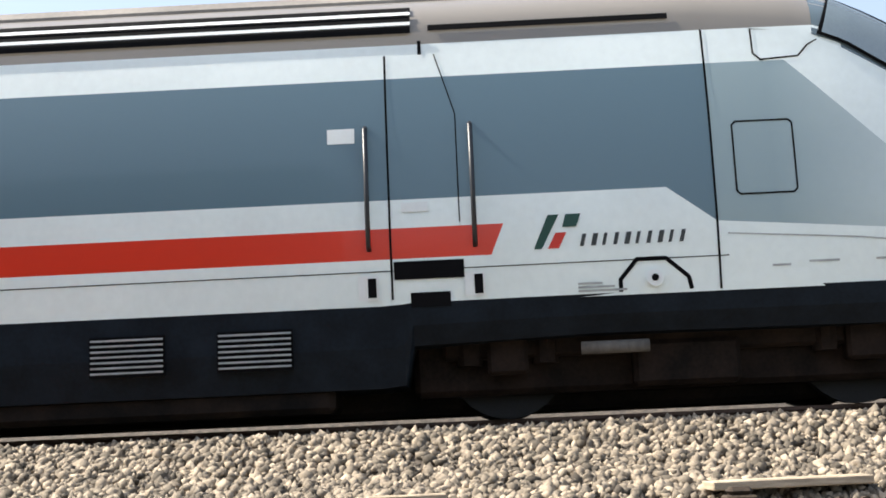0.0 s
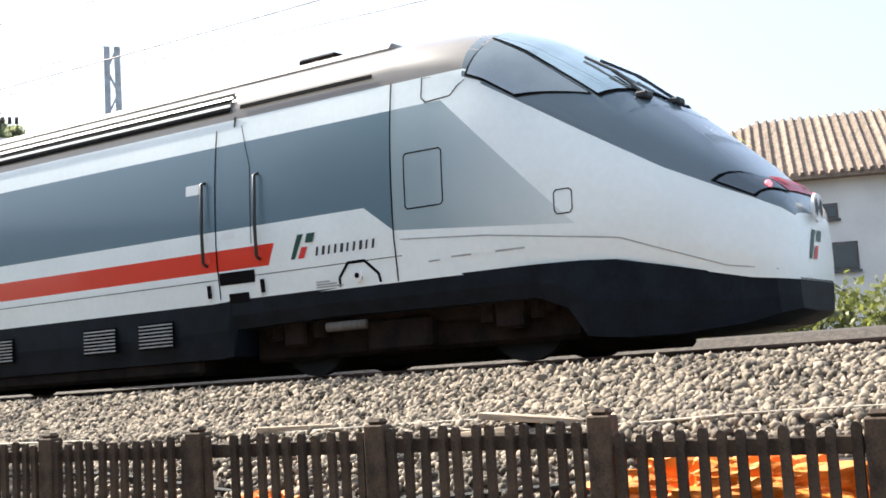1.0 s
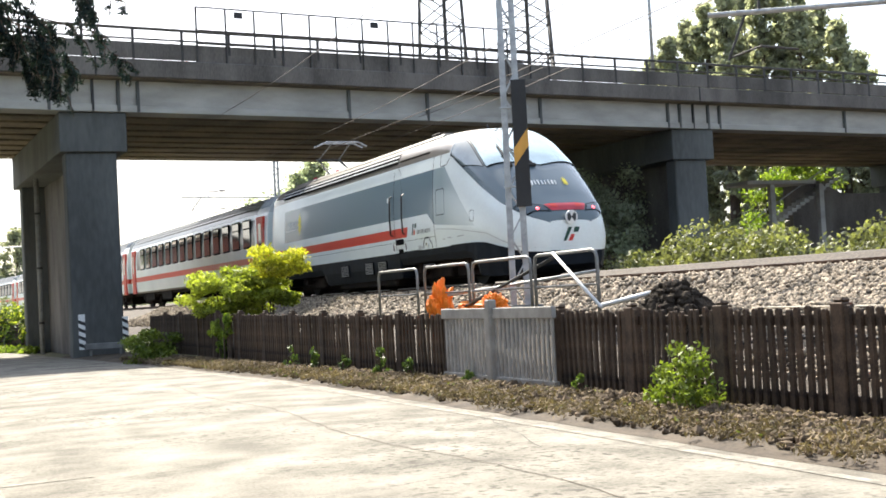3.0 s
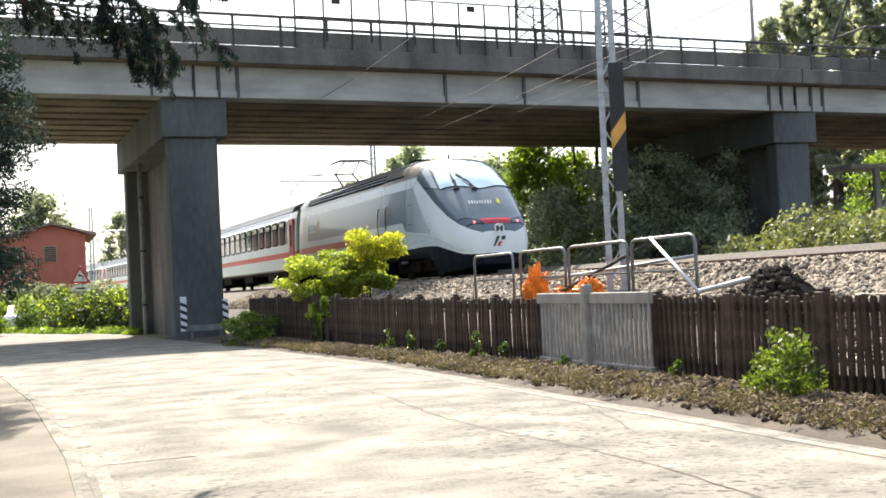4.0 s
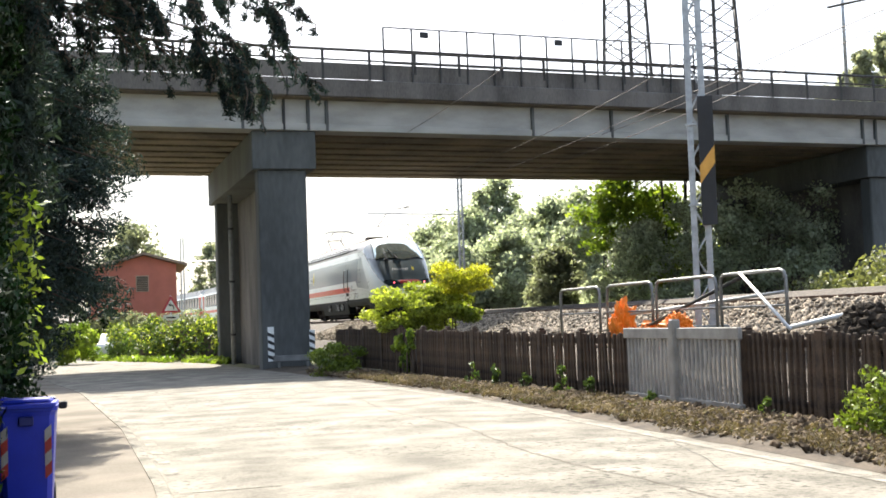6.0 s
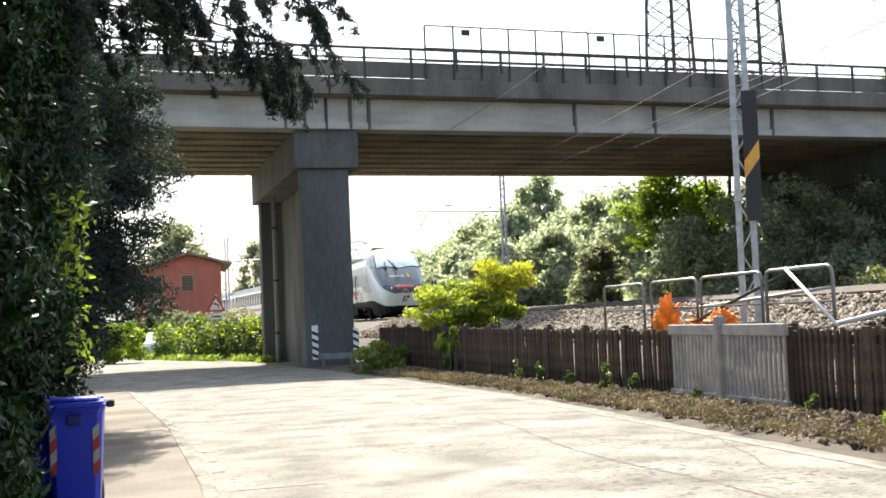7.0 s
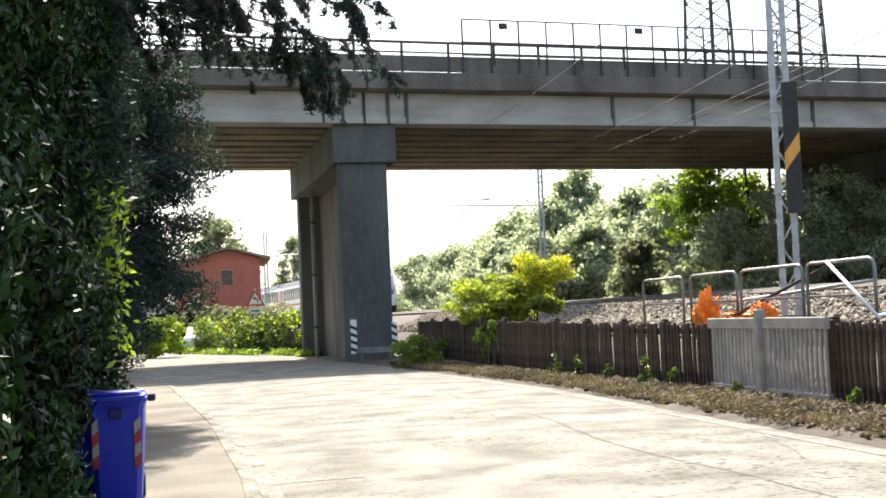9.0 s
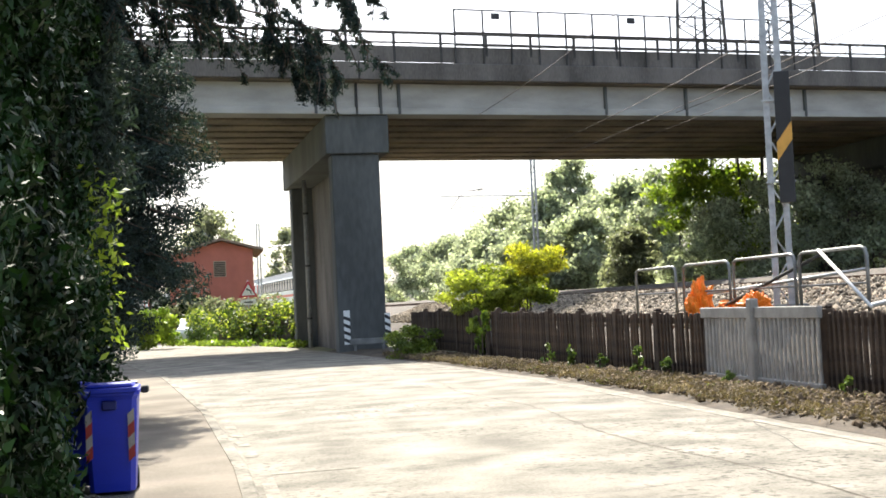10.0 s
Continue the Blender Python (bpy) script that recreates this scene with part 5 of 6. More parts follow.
# old conifer overhanging the footway
conifer = thing("conifer", None, "dark blue-green old conifer with drooping branches", "tree")
TX, TY = -3.2, 20.5
tube("trunk", [(TX, TY, -0.1), (TX + 0.1, TY, 5), (TX, TY, 13)], 0.35, M["bark"], conifer, 10, 0.08)
rc = random.Random(31)
tuft, branches = [], []
for i in range(260):
    z = rc.uniform(0.9, 12.5) if i < 150 else rc.uniform(1.2, 5.5)
    a = rc.uniform(-2.6, 1.3) if i < 150 else rc.uniform(-1.3, 0.5)
    reach = (3.75 - 0.1 * z) * rc.uniform(0.72, 1.0)
    if z < 1.5:
        reach *= 0.8
    p0 = Vector((TX, TY, z + 0.6))
    d = Vector((math.cos(a), math.sin(a) * 0.9, 0))
    if d.x > 0.05:
        reach = min(reach, (float(np.interp(z, [1.2, 1.6, 2.0, 2.7, 3.4, 4.2], [-1.4, -0.8, -0.3, 0.0, 0.25, 0.6])) - TX) / d.x)
    pts = [p0, p0 + d * reach * 0.5 + Vector((0, 0, 0.1)), p0 + d * reach + Vector((0, 0, -0.5))]
    branches.append(pts)
    for k in range(9):
        f = 0.3 + 0.7 * k / 8
        p = p0.lerp(pts[2], f) + Vector((rc.uniform(-0.25, 0.25), rc.uniform(-0.3, 0.3), rc.uniform(-0.3, 0.1)))
        s = rc.uniform(0.16, 0.34)
        tuft.append((*p, s * 1.15, s * 1.15, s * 0.62))
# dark solid lumps added within the crown so no light passes between branches
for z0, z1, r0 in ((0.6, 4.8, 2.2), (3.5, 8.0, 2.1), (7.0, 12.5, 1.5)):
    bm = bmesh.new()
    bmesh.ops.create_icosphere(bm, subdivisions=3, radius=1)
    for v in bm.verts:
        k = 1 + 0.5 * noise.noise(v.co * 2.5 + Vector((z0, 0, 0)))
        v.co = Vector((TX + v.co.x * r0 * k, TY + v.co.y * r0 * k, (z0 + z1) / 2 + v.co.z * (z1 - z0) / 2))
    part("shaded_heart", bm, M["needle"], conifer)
bm = bmesh.new()
for pts in branches:
    add_tube(bm, pts, 0.05, 5, 0.012)
part("branchwork", bm, M["bark"], conifer)
leaf_cloud("needles", tuft, 380000, 0.027, M["needle"], conifer, 33, 0.62, long=3.0, fuzz=0.06)
# drooping sprays reaching over the lane
spray, sticks = [], []
cedar = thing("cedar", None, "dark cedar whose drooping sprays overhang the footway", "tree")
CX, CY = -2.6, 13.4
tube("trunk", [(CX, CY, -0.1), (CX, CY, 4), (CX + 0.1, CY, 9)], 0.22, M["bark"], cedar, 10, 0.06)
for i in range(38):
    x1 = -0.7 + 2.45 * rc.random() ** 1.35
    y1 = rc.uniform(11.2, 13.6)
    z1 = 4.8 - 0.2 * max(0, x1) + rc.uniform(-0.6, 0.5)
    a, b = Vector((CX, CY, z1 + 0.9)), Vector((x1, y1, z1))
    mid = a.lerp(b, 0.6) + Vector((0, 0, 0.2))
    tip = b + Vector((rc.uniform(0.06, 0.3), rc.uniform(-0.12, 0.12), rc.uniform(-0.55, -0.2)))
    line = [a, mid, b, tip]
    sticks.append(line)
    for k in range(16):
        f = 0.35 + 0.65 * rc.random()
        g = f * 3
        p = line[min(2, int(g))].lerp(line[min(2, int(g)) + 1], g - min(2, int(g)))
        ln = rc.uniform(0.1, 0.46)
        q = p + Vector((rc.uniform(-0.25, 0.55) * ln, rc.uniform(-0.5, 0.5) * ln, -ln * rc.uniform(0.3, 1.0)))
        sticks.append([p, p.lerp(q, 0.5) + Vector((0.04, 0, 0.03)), q])
        for j in range(int(ln / 0.055) + 1):
            w = p.lerp(q, (j + rc.random()) / (int(ln / 0.055) + 1))
            s = rc.uniform(0.025, 0.062)
            spray.append((w.x, w.y, w.z, s, s, s * 0.8))
bm = bmesh.new()
for pts in sticks:
    add_tube(bm, pts, 0.012, 4, 0.004)
part("twig_tangle", bm, M["bark"], cedar)
cedar_crown = [(rc.uniform(-3.0, -0.95), rc.uniform(12.6, 14.2), rc.uniform(2.6, 7.8), 0.42, 0.5, 0.4) for k in range(90)]
cedar_crown += [(rc.uniform(-1.9, -0.82), rc.uniform(12.6, 13.8), rc.uniform(3.3, 6.6), 0.3, 0.4, 0.34) for k in range(80)]
leaf_cloud("crown", cedar_crown, 95000, 0.03, M["needle"], cedar, 36, 0.2, long=3.8, droop=0.4, fuzz=0.2)
leaf_cloud("drooping_needles", spray, 40000, 0.018, M["needle"], cedar, 35, 0.1, long=3.5, droop=0.6)
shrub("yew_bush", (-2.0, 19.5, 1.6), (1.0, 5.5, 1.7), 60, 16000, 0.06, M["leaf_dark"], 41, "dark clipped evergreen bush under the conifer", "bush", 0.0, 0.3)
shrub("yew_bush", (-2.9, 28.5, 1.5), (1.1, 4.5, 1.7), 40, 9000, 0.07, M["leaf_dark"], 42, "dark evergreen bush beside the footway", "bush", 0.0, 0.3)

# yellowing bush over the fence
yb = [(9.15 + 0.55 * math.sin(k * 2.1), 33.8 + 0.4 * math.cos(k * 1.7), 2.4 + 0.11 * (k % 6), 0.34, 0.34, 0.2) for k in range(16)]
yb += [(8.55 + 0.12 * k, 34.3 - 0.1 * k, 2.15 + 0.08 * k, 0.22, 0.22, 0.14) for k in range(6)]
shrub("elder_bush", (8.0, 35.0, 1.85), (1.3, 1.2, 0.68), 60, 15000, 0.062, M["leaf_lime"], 51, "green and yellow leafy bush growing through the fence", "bush", 0.0, 0.3, M["leaf_yellow"], yb, 4600)
shrub("elder_bush", (9.0, 34.4, 1.75), (0.85, 0.8, 0.45), 26, 6000, 0.062, M["leaf_lime"], 49, "lower green boughs of a bush behind the fence", "bush", 0.0, 0.34)
for k, (y, z) in enumerate(((33.4, 0.9), (32.9, 0.55), (32.4, 1.1))):
    shrub("bush_sprout", (fence_x(y) - 0.16, y, z), (0.16, 0.3, 0.34), 10, 420, 0.075, M["leaf_bright"], 55 + k, "light green sprouts hanging over the dark fence", "bush", 0.0)
shrub("low_bush", (6.1, 37.4, 0.45), (0.85, 0.8, 0.5), 24, 5000, 0.055, M["leaf_nettle"], 53, "low round green bush at the lane's edge", "bush", 0.0)
shrub("nettle_bush", (7.82, 12.1, 0.34), (0.24, 0.66, 0.43), 26, 1500, 0.042, M["leaf_nettle"], 54, "bright green weedy bush at the fence foot", "bush", 0.0)
for k, (y, s) in enumerate(((22.2, 0.22), (24.0, 0.16), (25.6, 0.2), (27.2, 0.2), (8.9, 0.16), (14.9, 0.14), (20.9, 0.15), (18.6, 0.12))):
    shrub("weed", (fence_x(y) - 0.28, y, s * 1.3), (s * 0.8, s * 1.1, s * 1.5), 8, 160, 0.06, M["leaf"], 60 + k, "pale green weed at the fence foot", "weed", 0.02)

# dry grass on the verge
vg = []
rw = random.Random(77)
for i in range(2100):
    y = rw.uniform(2, 40)
    f = rw.random() ** 0.8
    x = road_right(y) + 0.02 + (fence_x(y) - road_right(y) - 0.1) * f
    s = rw.uniform(0.04, 0.115)
    vg.append((x, y, 0.07 + s * 0.4, s * 1.4, s * 1.6, s * 0.8))
tagged(leaf_cloud("dry_grass", vg, 80000, 0.02, M["grass_dry"], None, 78, 0.1, long=3.2), "matted dry straw-coloured grass on the verge", "grass", kind="stuff")
vg2 = [c for c in vg if rw.random() < 0.2]
tagged(leaf_cloud("verge_weeds", vg2, 700, 0.035, M["grass"], None, 79, 0.1, long=2.4), "patches of low green weeds on the verge", "grass", kind="stuff")

def clods(n, seed):
    """Dry clods and small stones strewn over the verge."""
    rng = np.random.default_rng(seed)
    bm = bmesh.new()
    bmesh.ops.create_icosphere(bm, subdivisions=1, radius=1)
    base = np.array([v.co for v in bm.verts])
    tri = np.array([[v.index for v in f.verts] for f in bm.faces])
    bm.free()
    y = rng.uniform(2, 39, n)
    f = rng.random(n) ** 0.7
    a, b = np.array([road_right(v) for v in y]), np.array([fence_x(v) for v in y])
    x = a + 0.1 + (b - a - 0.25) * f
    z = 0.05 + 0.09 * f
    s = 0.018 + 0.045 * rng.random((n, 1, 1)) ** 2.5
    v = base[None] * (0.7 + 0.6 * rng.random((n, len(base), 1))) * s * (0.6 + 0.7 * rng.random((n, 1, 3)))
    v = np.stack([v[:, :, 0] + x[:, None], v[:, :, 1] + y[:, None], v[:, :, 2] + z[:, None]], 2).reshape(-1, 3)
    ob = link("verge_clod", v.tolist(), (tri[None] + (np.arange(n) * len(base))[:, None, None]).reshape(-1, 3).tolist(), M["clod"])
    return tagged(ob, "dry buff clods and stones along the verge", "clod", kind="stuff")


clods(11000, 71)

# hedges beyond the bridge along the bend
fh = []
rh = random.Random(81)
for i in range(120):
    f = rh.random()
    y = 57.5 + 46 * f
    x = float(np.interp(y, [57, 70, 100], [4.4, -0.4, -3.6])) + rh.uniform(0.2, 1.6)
    fh.append((x, y, rh.uniform(0.3, 1.75), 0.6, 0.8, 0.5))
fhedge = thing("ivy_hedge", None, "sunlit ivy-covered hedge along the bend", "hedge")
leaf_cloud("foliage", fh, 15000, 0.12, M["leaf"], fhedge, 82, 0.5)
# lime leaves on the upper clumps only: the sun on top is coloured in
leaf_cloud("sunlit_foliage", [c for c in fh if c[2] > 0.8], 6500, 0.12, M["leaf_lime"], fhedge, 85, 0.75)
bm = bmesh.new()
add_box(bm, (-0.1, 0, 0), (0.1, 12.5, 1.5))
inner = part("inner_growth", bm, M["bark"], fhedge)
inner.matrix_basis = pose(5.1, 57.6, 0, 0, 0, 19)
fg = [(float(np.interp(y, [57, 70, 100], [4.4, -0.4, -3.6])) - 0.4 + rh.uniform(-0.4, 0.4), y, 0.12, 0.5, 0.8, 0.18) for y in np.arange(57, 100, 0.6)]
tagged(leaf_cloud("grass_strip", fg, 7000, 0.1, M["leaf_bright"], None, 83, 0.1, long=2.5), "bright green grass strip at the lane's bend", "grass", kind="stuff")
shrub("forsythia_bush", (-2.6, 64, 1.1), (1.2, 1.2, 1.2), 20, 3500, 0.12, M["leaf_bright"], 84, "light green rounded bush by the lane", "bush", 0.0)

# hedge and bushes on the far side of the track
hh = []
for i in range(270):
    y = rh.uniform(-2, 40)
    hh.append((21.5 + 0.05 * y + rh.uniform(-0.6, 0.6), y, rh.uniform(1.3, 2.75 + 0.25 * math.sin(y * 0.6)), 0.7, 0.9, 0.55))
bh = thing("bramble_hedge", None, "broad pale green bramble hedge beyond the track", "hedge")
leaf_cloud("foliage", hh, 60000, 0.095, M["leaf_bramble"], bh, 91, 0.55)
for k in range(24):
    tube("stem", [(21.6 + 0.1 * k, -1 + 1.9 * k, 1.0), (21.5 + 0.1 * k + rh.uniform(-0.4, 0.4), -1 + 1.9 * k, 2.4)], 0.03, M["bark"], bh, 5, 0.01)
tree("bush_tree", 39.5, 21.5, 1.0, 5.4, 4.6, 16000, 0.18, M["leaf_far"], 92, "wide hazy green bush on the bridge embankment", 0.1, 30)
tree("acacia_tree", 31.0, 25.3, 1.0, 5.0, 2.6, 9000, 0.12, M["leaf_far"], 94, "light green young tree beyond the hedge", 0.15, 24)
tree("acacia_tree", 33.5, 28.5, 1.0, 4.0, 2.2, 6000, 0.14, M["leaf_far"], 95, "light green young tree beyond the hedge", 0.15, 20)

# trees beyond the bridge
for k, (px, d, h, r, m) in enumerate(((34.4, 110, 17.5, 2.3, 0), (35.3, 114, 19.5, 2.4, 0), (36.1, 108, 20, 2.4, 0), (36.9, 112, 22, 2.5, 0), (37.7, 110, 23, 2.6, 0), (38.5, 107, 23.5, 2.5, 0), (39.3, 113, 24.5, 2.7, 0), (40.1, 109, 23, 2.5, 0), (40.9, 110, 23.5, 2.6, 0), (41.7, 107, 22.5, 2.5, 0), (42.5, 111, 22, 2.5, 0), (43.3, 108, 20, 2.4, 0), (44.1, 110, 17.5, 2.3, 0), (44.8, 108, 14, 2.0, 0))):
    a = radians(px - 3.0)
    tree("poplar_tree", math.sin(a) * d, math.cos(a) * d, 0, h + 2, r, 9000, 0.32, M["leaf_poplar"], 100 + k, "tall poplar beyond the bridge, haze put into its grey-green", 0.15, 44, 0.85)
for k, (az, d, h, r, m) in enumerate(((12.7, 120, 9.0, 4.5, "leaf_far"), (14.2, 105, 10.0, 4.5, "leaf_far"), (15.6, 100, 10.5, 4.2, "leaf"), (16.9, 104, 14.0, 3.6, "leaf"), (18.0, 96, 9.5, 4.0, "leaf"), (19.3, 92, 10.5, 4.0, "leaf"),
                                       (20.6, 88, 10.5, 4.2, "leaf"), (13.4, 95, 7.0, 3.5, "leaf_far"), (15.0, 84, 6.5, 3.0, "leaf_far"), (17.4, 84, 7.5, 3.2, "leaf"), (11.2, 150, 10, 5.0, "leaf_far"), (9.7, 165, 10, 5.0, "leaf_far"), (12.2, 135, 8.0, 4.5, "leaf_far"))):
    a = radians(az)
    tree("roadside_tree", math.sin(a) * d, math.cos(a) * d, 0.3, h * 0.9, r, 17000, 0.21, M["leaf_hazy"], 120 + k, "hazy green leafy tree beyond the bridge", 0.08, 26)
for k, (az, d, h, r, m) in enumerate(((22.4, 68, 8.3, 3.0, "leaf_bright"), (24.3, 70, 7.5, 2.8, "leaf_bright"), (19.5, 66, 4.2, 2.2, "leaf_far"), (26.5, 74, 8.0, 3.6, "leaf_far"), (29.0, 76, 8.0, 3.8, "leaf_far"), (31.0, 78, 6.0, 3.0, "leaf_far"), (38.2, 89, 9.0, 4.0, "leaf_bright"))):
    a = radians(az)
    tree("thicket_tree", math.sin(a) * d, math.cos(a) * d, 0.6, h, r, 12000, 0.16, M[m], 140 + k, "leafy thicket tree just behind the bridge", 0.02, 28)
# shaded ivy bank beneath the far span
ib = thing("ivy_bank", None, "dark shaded bank of ivy and scrub under the bridge", "bush")
ri = random.Random(151)
ic = []
for i in range(150):
    az = ri.uniform(20.8, 31.5)
    d = ri.uniform(58.5, 62.5)
    z = float(np.interp(az, [20.8, 22.5, 25, 33], [2.2, 4.6, 6.6, 7.3])) * ri.random() ** 0.6
    ic.append((math.sin(radians(az)) * d, math.cos(radians(az)) * d, z + 0.3, 0.8, 0.8, 0.55))
# pale leaf colour stands in for the hazy veil over this bank
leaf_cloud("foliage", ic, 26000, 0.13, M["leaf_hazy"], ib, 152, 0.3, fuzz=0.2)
for k in range(10):
    a, d = radians(21.5 + k), 60.5
    tube("stem", [(math.sin(a) * d, math.cos(a) * d, -0.1), (math.sin(a) * d + 0.3, math.cos(a) * d, 2.5 + 0.35 * k)], 0.08, M["bark"], ib, 6, 0.03)
# by the red house
tree("garden_tree", 0.8, 96, 0, 9.2, 3.4, 6000, 0.22, M["leaf_far"], 160, "hazy green garden tree behind the red house", 0.15)
tree("garden_tree", -3.0, 80, 0, 6.0, 2.6, 6000, 0.16, M["leaf_dark"], 161, "dark green garden shrub beside the red house", 0.05)
tree("far_tree", 10.2, 150, 0, 11.0, 3.4, 4500, 0.28, M["leaf_far"], 162, "distant hazy tree down the line", 0.1)
shrub("garden_shrub", (1.6, 80.6, 1.6), (3.2, 1.6, 1.3), 30, 5000, 0.14, M["leaf_far"], 163, "pale grey-green shrubs before the red house", "bush", 0.0)

# ---- stair and retaining wall under the bridge's far end ----
def bridge_stair():
    s = thing("bridge_stair", None, "grey concrete stair with a canopy and retaining wall under the bridge", "stair")
    bm = bmesh.new()
    pts = [(45.6, -0.1), (57.5, -0.1), (57.5, 6.1), (49.1, 6.15), (47.5, 6.9), (45.6, 6.9)]
    lo = [bm.verts.new((x, 58.4, z)) for x, z in pts]
    hi = [bm.verts.new((x, 59.2, z)) for x, z in pts]
    bm.faces.new(lo), bm.faces.new(hi[::-1])
    for i in range(6):
        bm.faces.new((lo[i], lo[(i + 1) % 6], hi[(i + 1) % 6], hi[i]))
    part("retaining_wall", bm, M["concrete_dark"], s)
    box("canopy", (41.6, 57.0, 6.62), (46.2, 59.0, 6.85), M["concrete_beam"], s, 0.03)
    for x in (43.4, 46.7):
        box("post", (x - 0.16, 57.2, -0.1), (x + 0.16, 57.5, 6.63), M["concrete_beam"], s, 0.02)
    for k in range(22):
        x, z = 41.6 + 0.3 * k, 3.45 + 0.17 * k
        box("step", (x, 57.6, z - 0.2), (x + 0.34, 58.38, z), M["concrete_beam"], s, 0.01)
    box("stair_wall", (41.0, 57.7, -0.1), (45.6, 58.3, 3.4), M["concrete"], s, 0.02)
    tube("hand_rail", [(42.0, 57.55, 4.6), (47.6, 57.55, 7.7)], 0.04, M["galv"], s, 6)


bridge_stair()

# ---- houses ----
def red_house():
    h = thing("red_house", Matrix.Translation((1.5, 85.0, 0)), "small red-rendered house with a shallow tiled gable roof", "house")
    x0, x1, d = -3.4, 2.05, 10.0
    bm = bmesh.new()
    pts = [(x0, 0), (x1, 0), (x1, 5.85), (0.0, 6.45), (x0, 5.6)]
    lo = [bm.verts.new((x, 0, z)) for x, z in pts]
    hi = [bm.verts.new((x, d, z)) for x, z in pts]
    bm.faces.new(lo), bm.faces.new(hi[::-1])
    for i in range(5):
        bm.faces.new((lo[i], lo[(i + 1) % 5], hi[(i + 1) % 5], hi[i]))
    part("wall", bm, M["redwall"], h)
    for (xa, za), (xb, zb) in (((0.0, 6.5), (2.75, 5.72)), ((0.0, 6.5), (-4.0, 5.45))):
        bm = bmesh.new()
        v = [bm.verts.new(p) for p in ((xa, -0.5, za), (xb, -0.5, zb), (xb, d + 0.5, zb), (xa, d + 0.5, za), (xa, -0.5, za + 0.16), (xb, -0.5, zb + 0.16), (xb, d + 0.5, zb + 0.16), (xa, d + 0.5, za + 0.16))]
        for f in ((0, 1, 2, 3), (4, 5, 6, 7), (0, 1, 5, 4), (1, 2, 6, 5), (2, 3, 7, 6), (3, 0, 4, 7)):
            bm.faces.new([v[i] for i in f])
        part("roof", bm, M["rooftile"], h)
    for xa, za, zb in ((-0.55, 4.1, 5.15), (-2.6, 4.1, 5.15), (-0.55, 1.3, 2.5)):
        w = box("window", (xa, -0.05, za), (xa + 0.82, 0.02, zb), M["timber"], h, 0.01)
        for q in range(8):
            box("slat", (xa + 0.05, -0.065, za + 0.06 + q * 0.12), (xa + 0.77, -0.05, za + 0.14 + q * 0.12), M["bark"], w)
    return h


red_house()


def white_house():
    # long white building beyond the hedge, hipped tile roof
    turn = Matrix.Translation((37.8, 18.4, 1.1)) @ Matrix.Rotation(radians(19), 4, "Z")
    h = thing("white_house", turn, "white-rendered two-storey building with a hipped clay-tile roof", "house")
    L, D, E, R = 24.0, 10.0, 6.35, 9.2
    bm = bmesh.new()
    add_box(bm, (0, -L, -1), (D, 0, E))
    part("wall", bm, M["whitewall"], h)
    o = 0.55
    eav = [(-o, o), (-o, -L - o), (D + o, -L - o), (D + o, o)]
    rid = [(D / 2, -5.6), (D / 2, -L + 5.6)]
    bm = bmesh.new()
    e = [bm.verts.new((x, y, E)) for x, y in eav]
    e2 = [bm.verts.new((x, y, E - 0.12)) for x, y in eav]
    r = [bm.verts.new((x, y, R)) for x, y in rid]
    bm.faces.new((e[0], e[1], r[1], r[0])), bm.faces.new((e[1], e[2], r[1])), bm.faces.new((e[2], e[3], r[0], r[1])), bm.faces.new((e[3], e[0], r[0]))
    for i in range(4):
        bm.faces.new((e[i], e[(i + 1) % 4], e2[(i + 1) % 4], e2[i]))
    bm.faces.new(e2)
    roof = part("roof", bm, M["rooftile"], h, "clay pantile roof")
    # rows of half-round pantiles up the near slope and the hip end
    n = Vector((-(R - E), 0, D / 2 + o)).normalized()
    rows, count = [], 0
    for k in range(int(L / 0.3)):
        y = o - 0.15 - 0.3 * k
        top = min(1.0, max(0.0, (o - y) / (o + 5.6)), max(0.0, (y + L + o) / (o + 5.6)))
        if top < 0.05:
            continue
        a = Vector((-o, y, E)) + n * 0.02
        b = Vector((-o + (D / 2 + o) * top, y, E + (R - E) * top)) + n * 0.02
        bm = bmesh.new()
        add_tube(bm, [a + Vector((-0.05, 0, 0)), b], 0.085, 6)
        part("tile_row", bm, M["rooftile"], roof)
    box("chimney", (0.6, -2.3, E - 0.1), (1.5, -1.4, E + 1.2), M["whitewall"], h, 0.02)
    box("chimney_cap", (0.5, -2.4, E + 1.19), (1.6, -1.3, E + 1.31), M["rooftile"], h, 0.02)
    for y, z0, z1, w in ((-4.6, 4.0, 5.6, 0.9), (-7.2, 4.95, 5.45, 0.6), (-12, 4.0, 5.6, 0.9), (-2.6, 1.7, 2.95, 1.0), (-5.4, 1.5, 3.0, 1.0), (-7.4, 3.3, 4.2, 0.9), (-12, 1.5, 3.0, 1.0)):
        wn_ = box("window", (-0.03, y - w, z0), (0.05, y, z1), M["concrete_dark"], h, 0.01)
        box("pane", (-0.045, y - w + 0.08, z0 + 0.08), (-0.028, y - 0.08, z1 - 0.08), M["glass"], wn_)
        box("sill", (-0.12, y - w - 0.06, z0 - 0.08), (0.02, y + 0.06, z0), M["concrete"], h)
    cu = bpy.data.curves.new("wall_lettering", "FONT")
    cu.body, cu.size, cu.resolution_u = "CENTRO SOCIALE ANZIANI DEL", 0.5, 2
    ob = new("wall_lettering", cu)
    me = bpy.data.meshes.new_from_object(ob.evaluated_get(bpy.context.evaluated_depsgraph_get()))
    bpy.data.objects.remove(ob)
    for v in me.vertices:
        v.co = (-0.012, -1.35 - v.co.x * 0.55, 3.78 + v.co.y * 0.78)
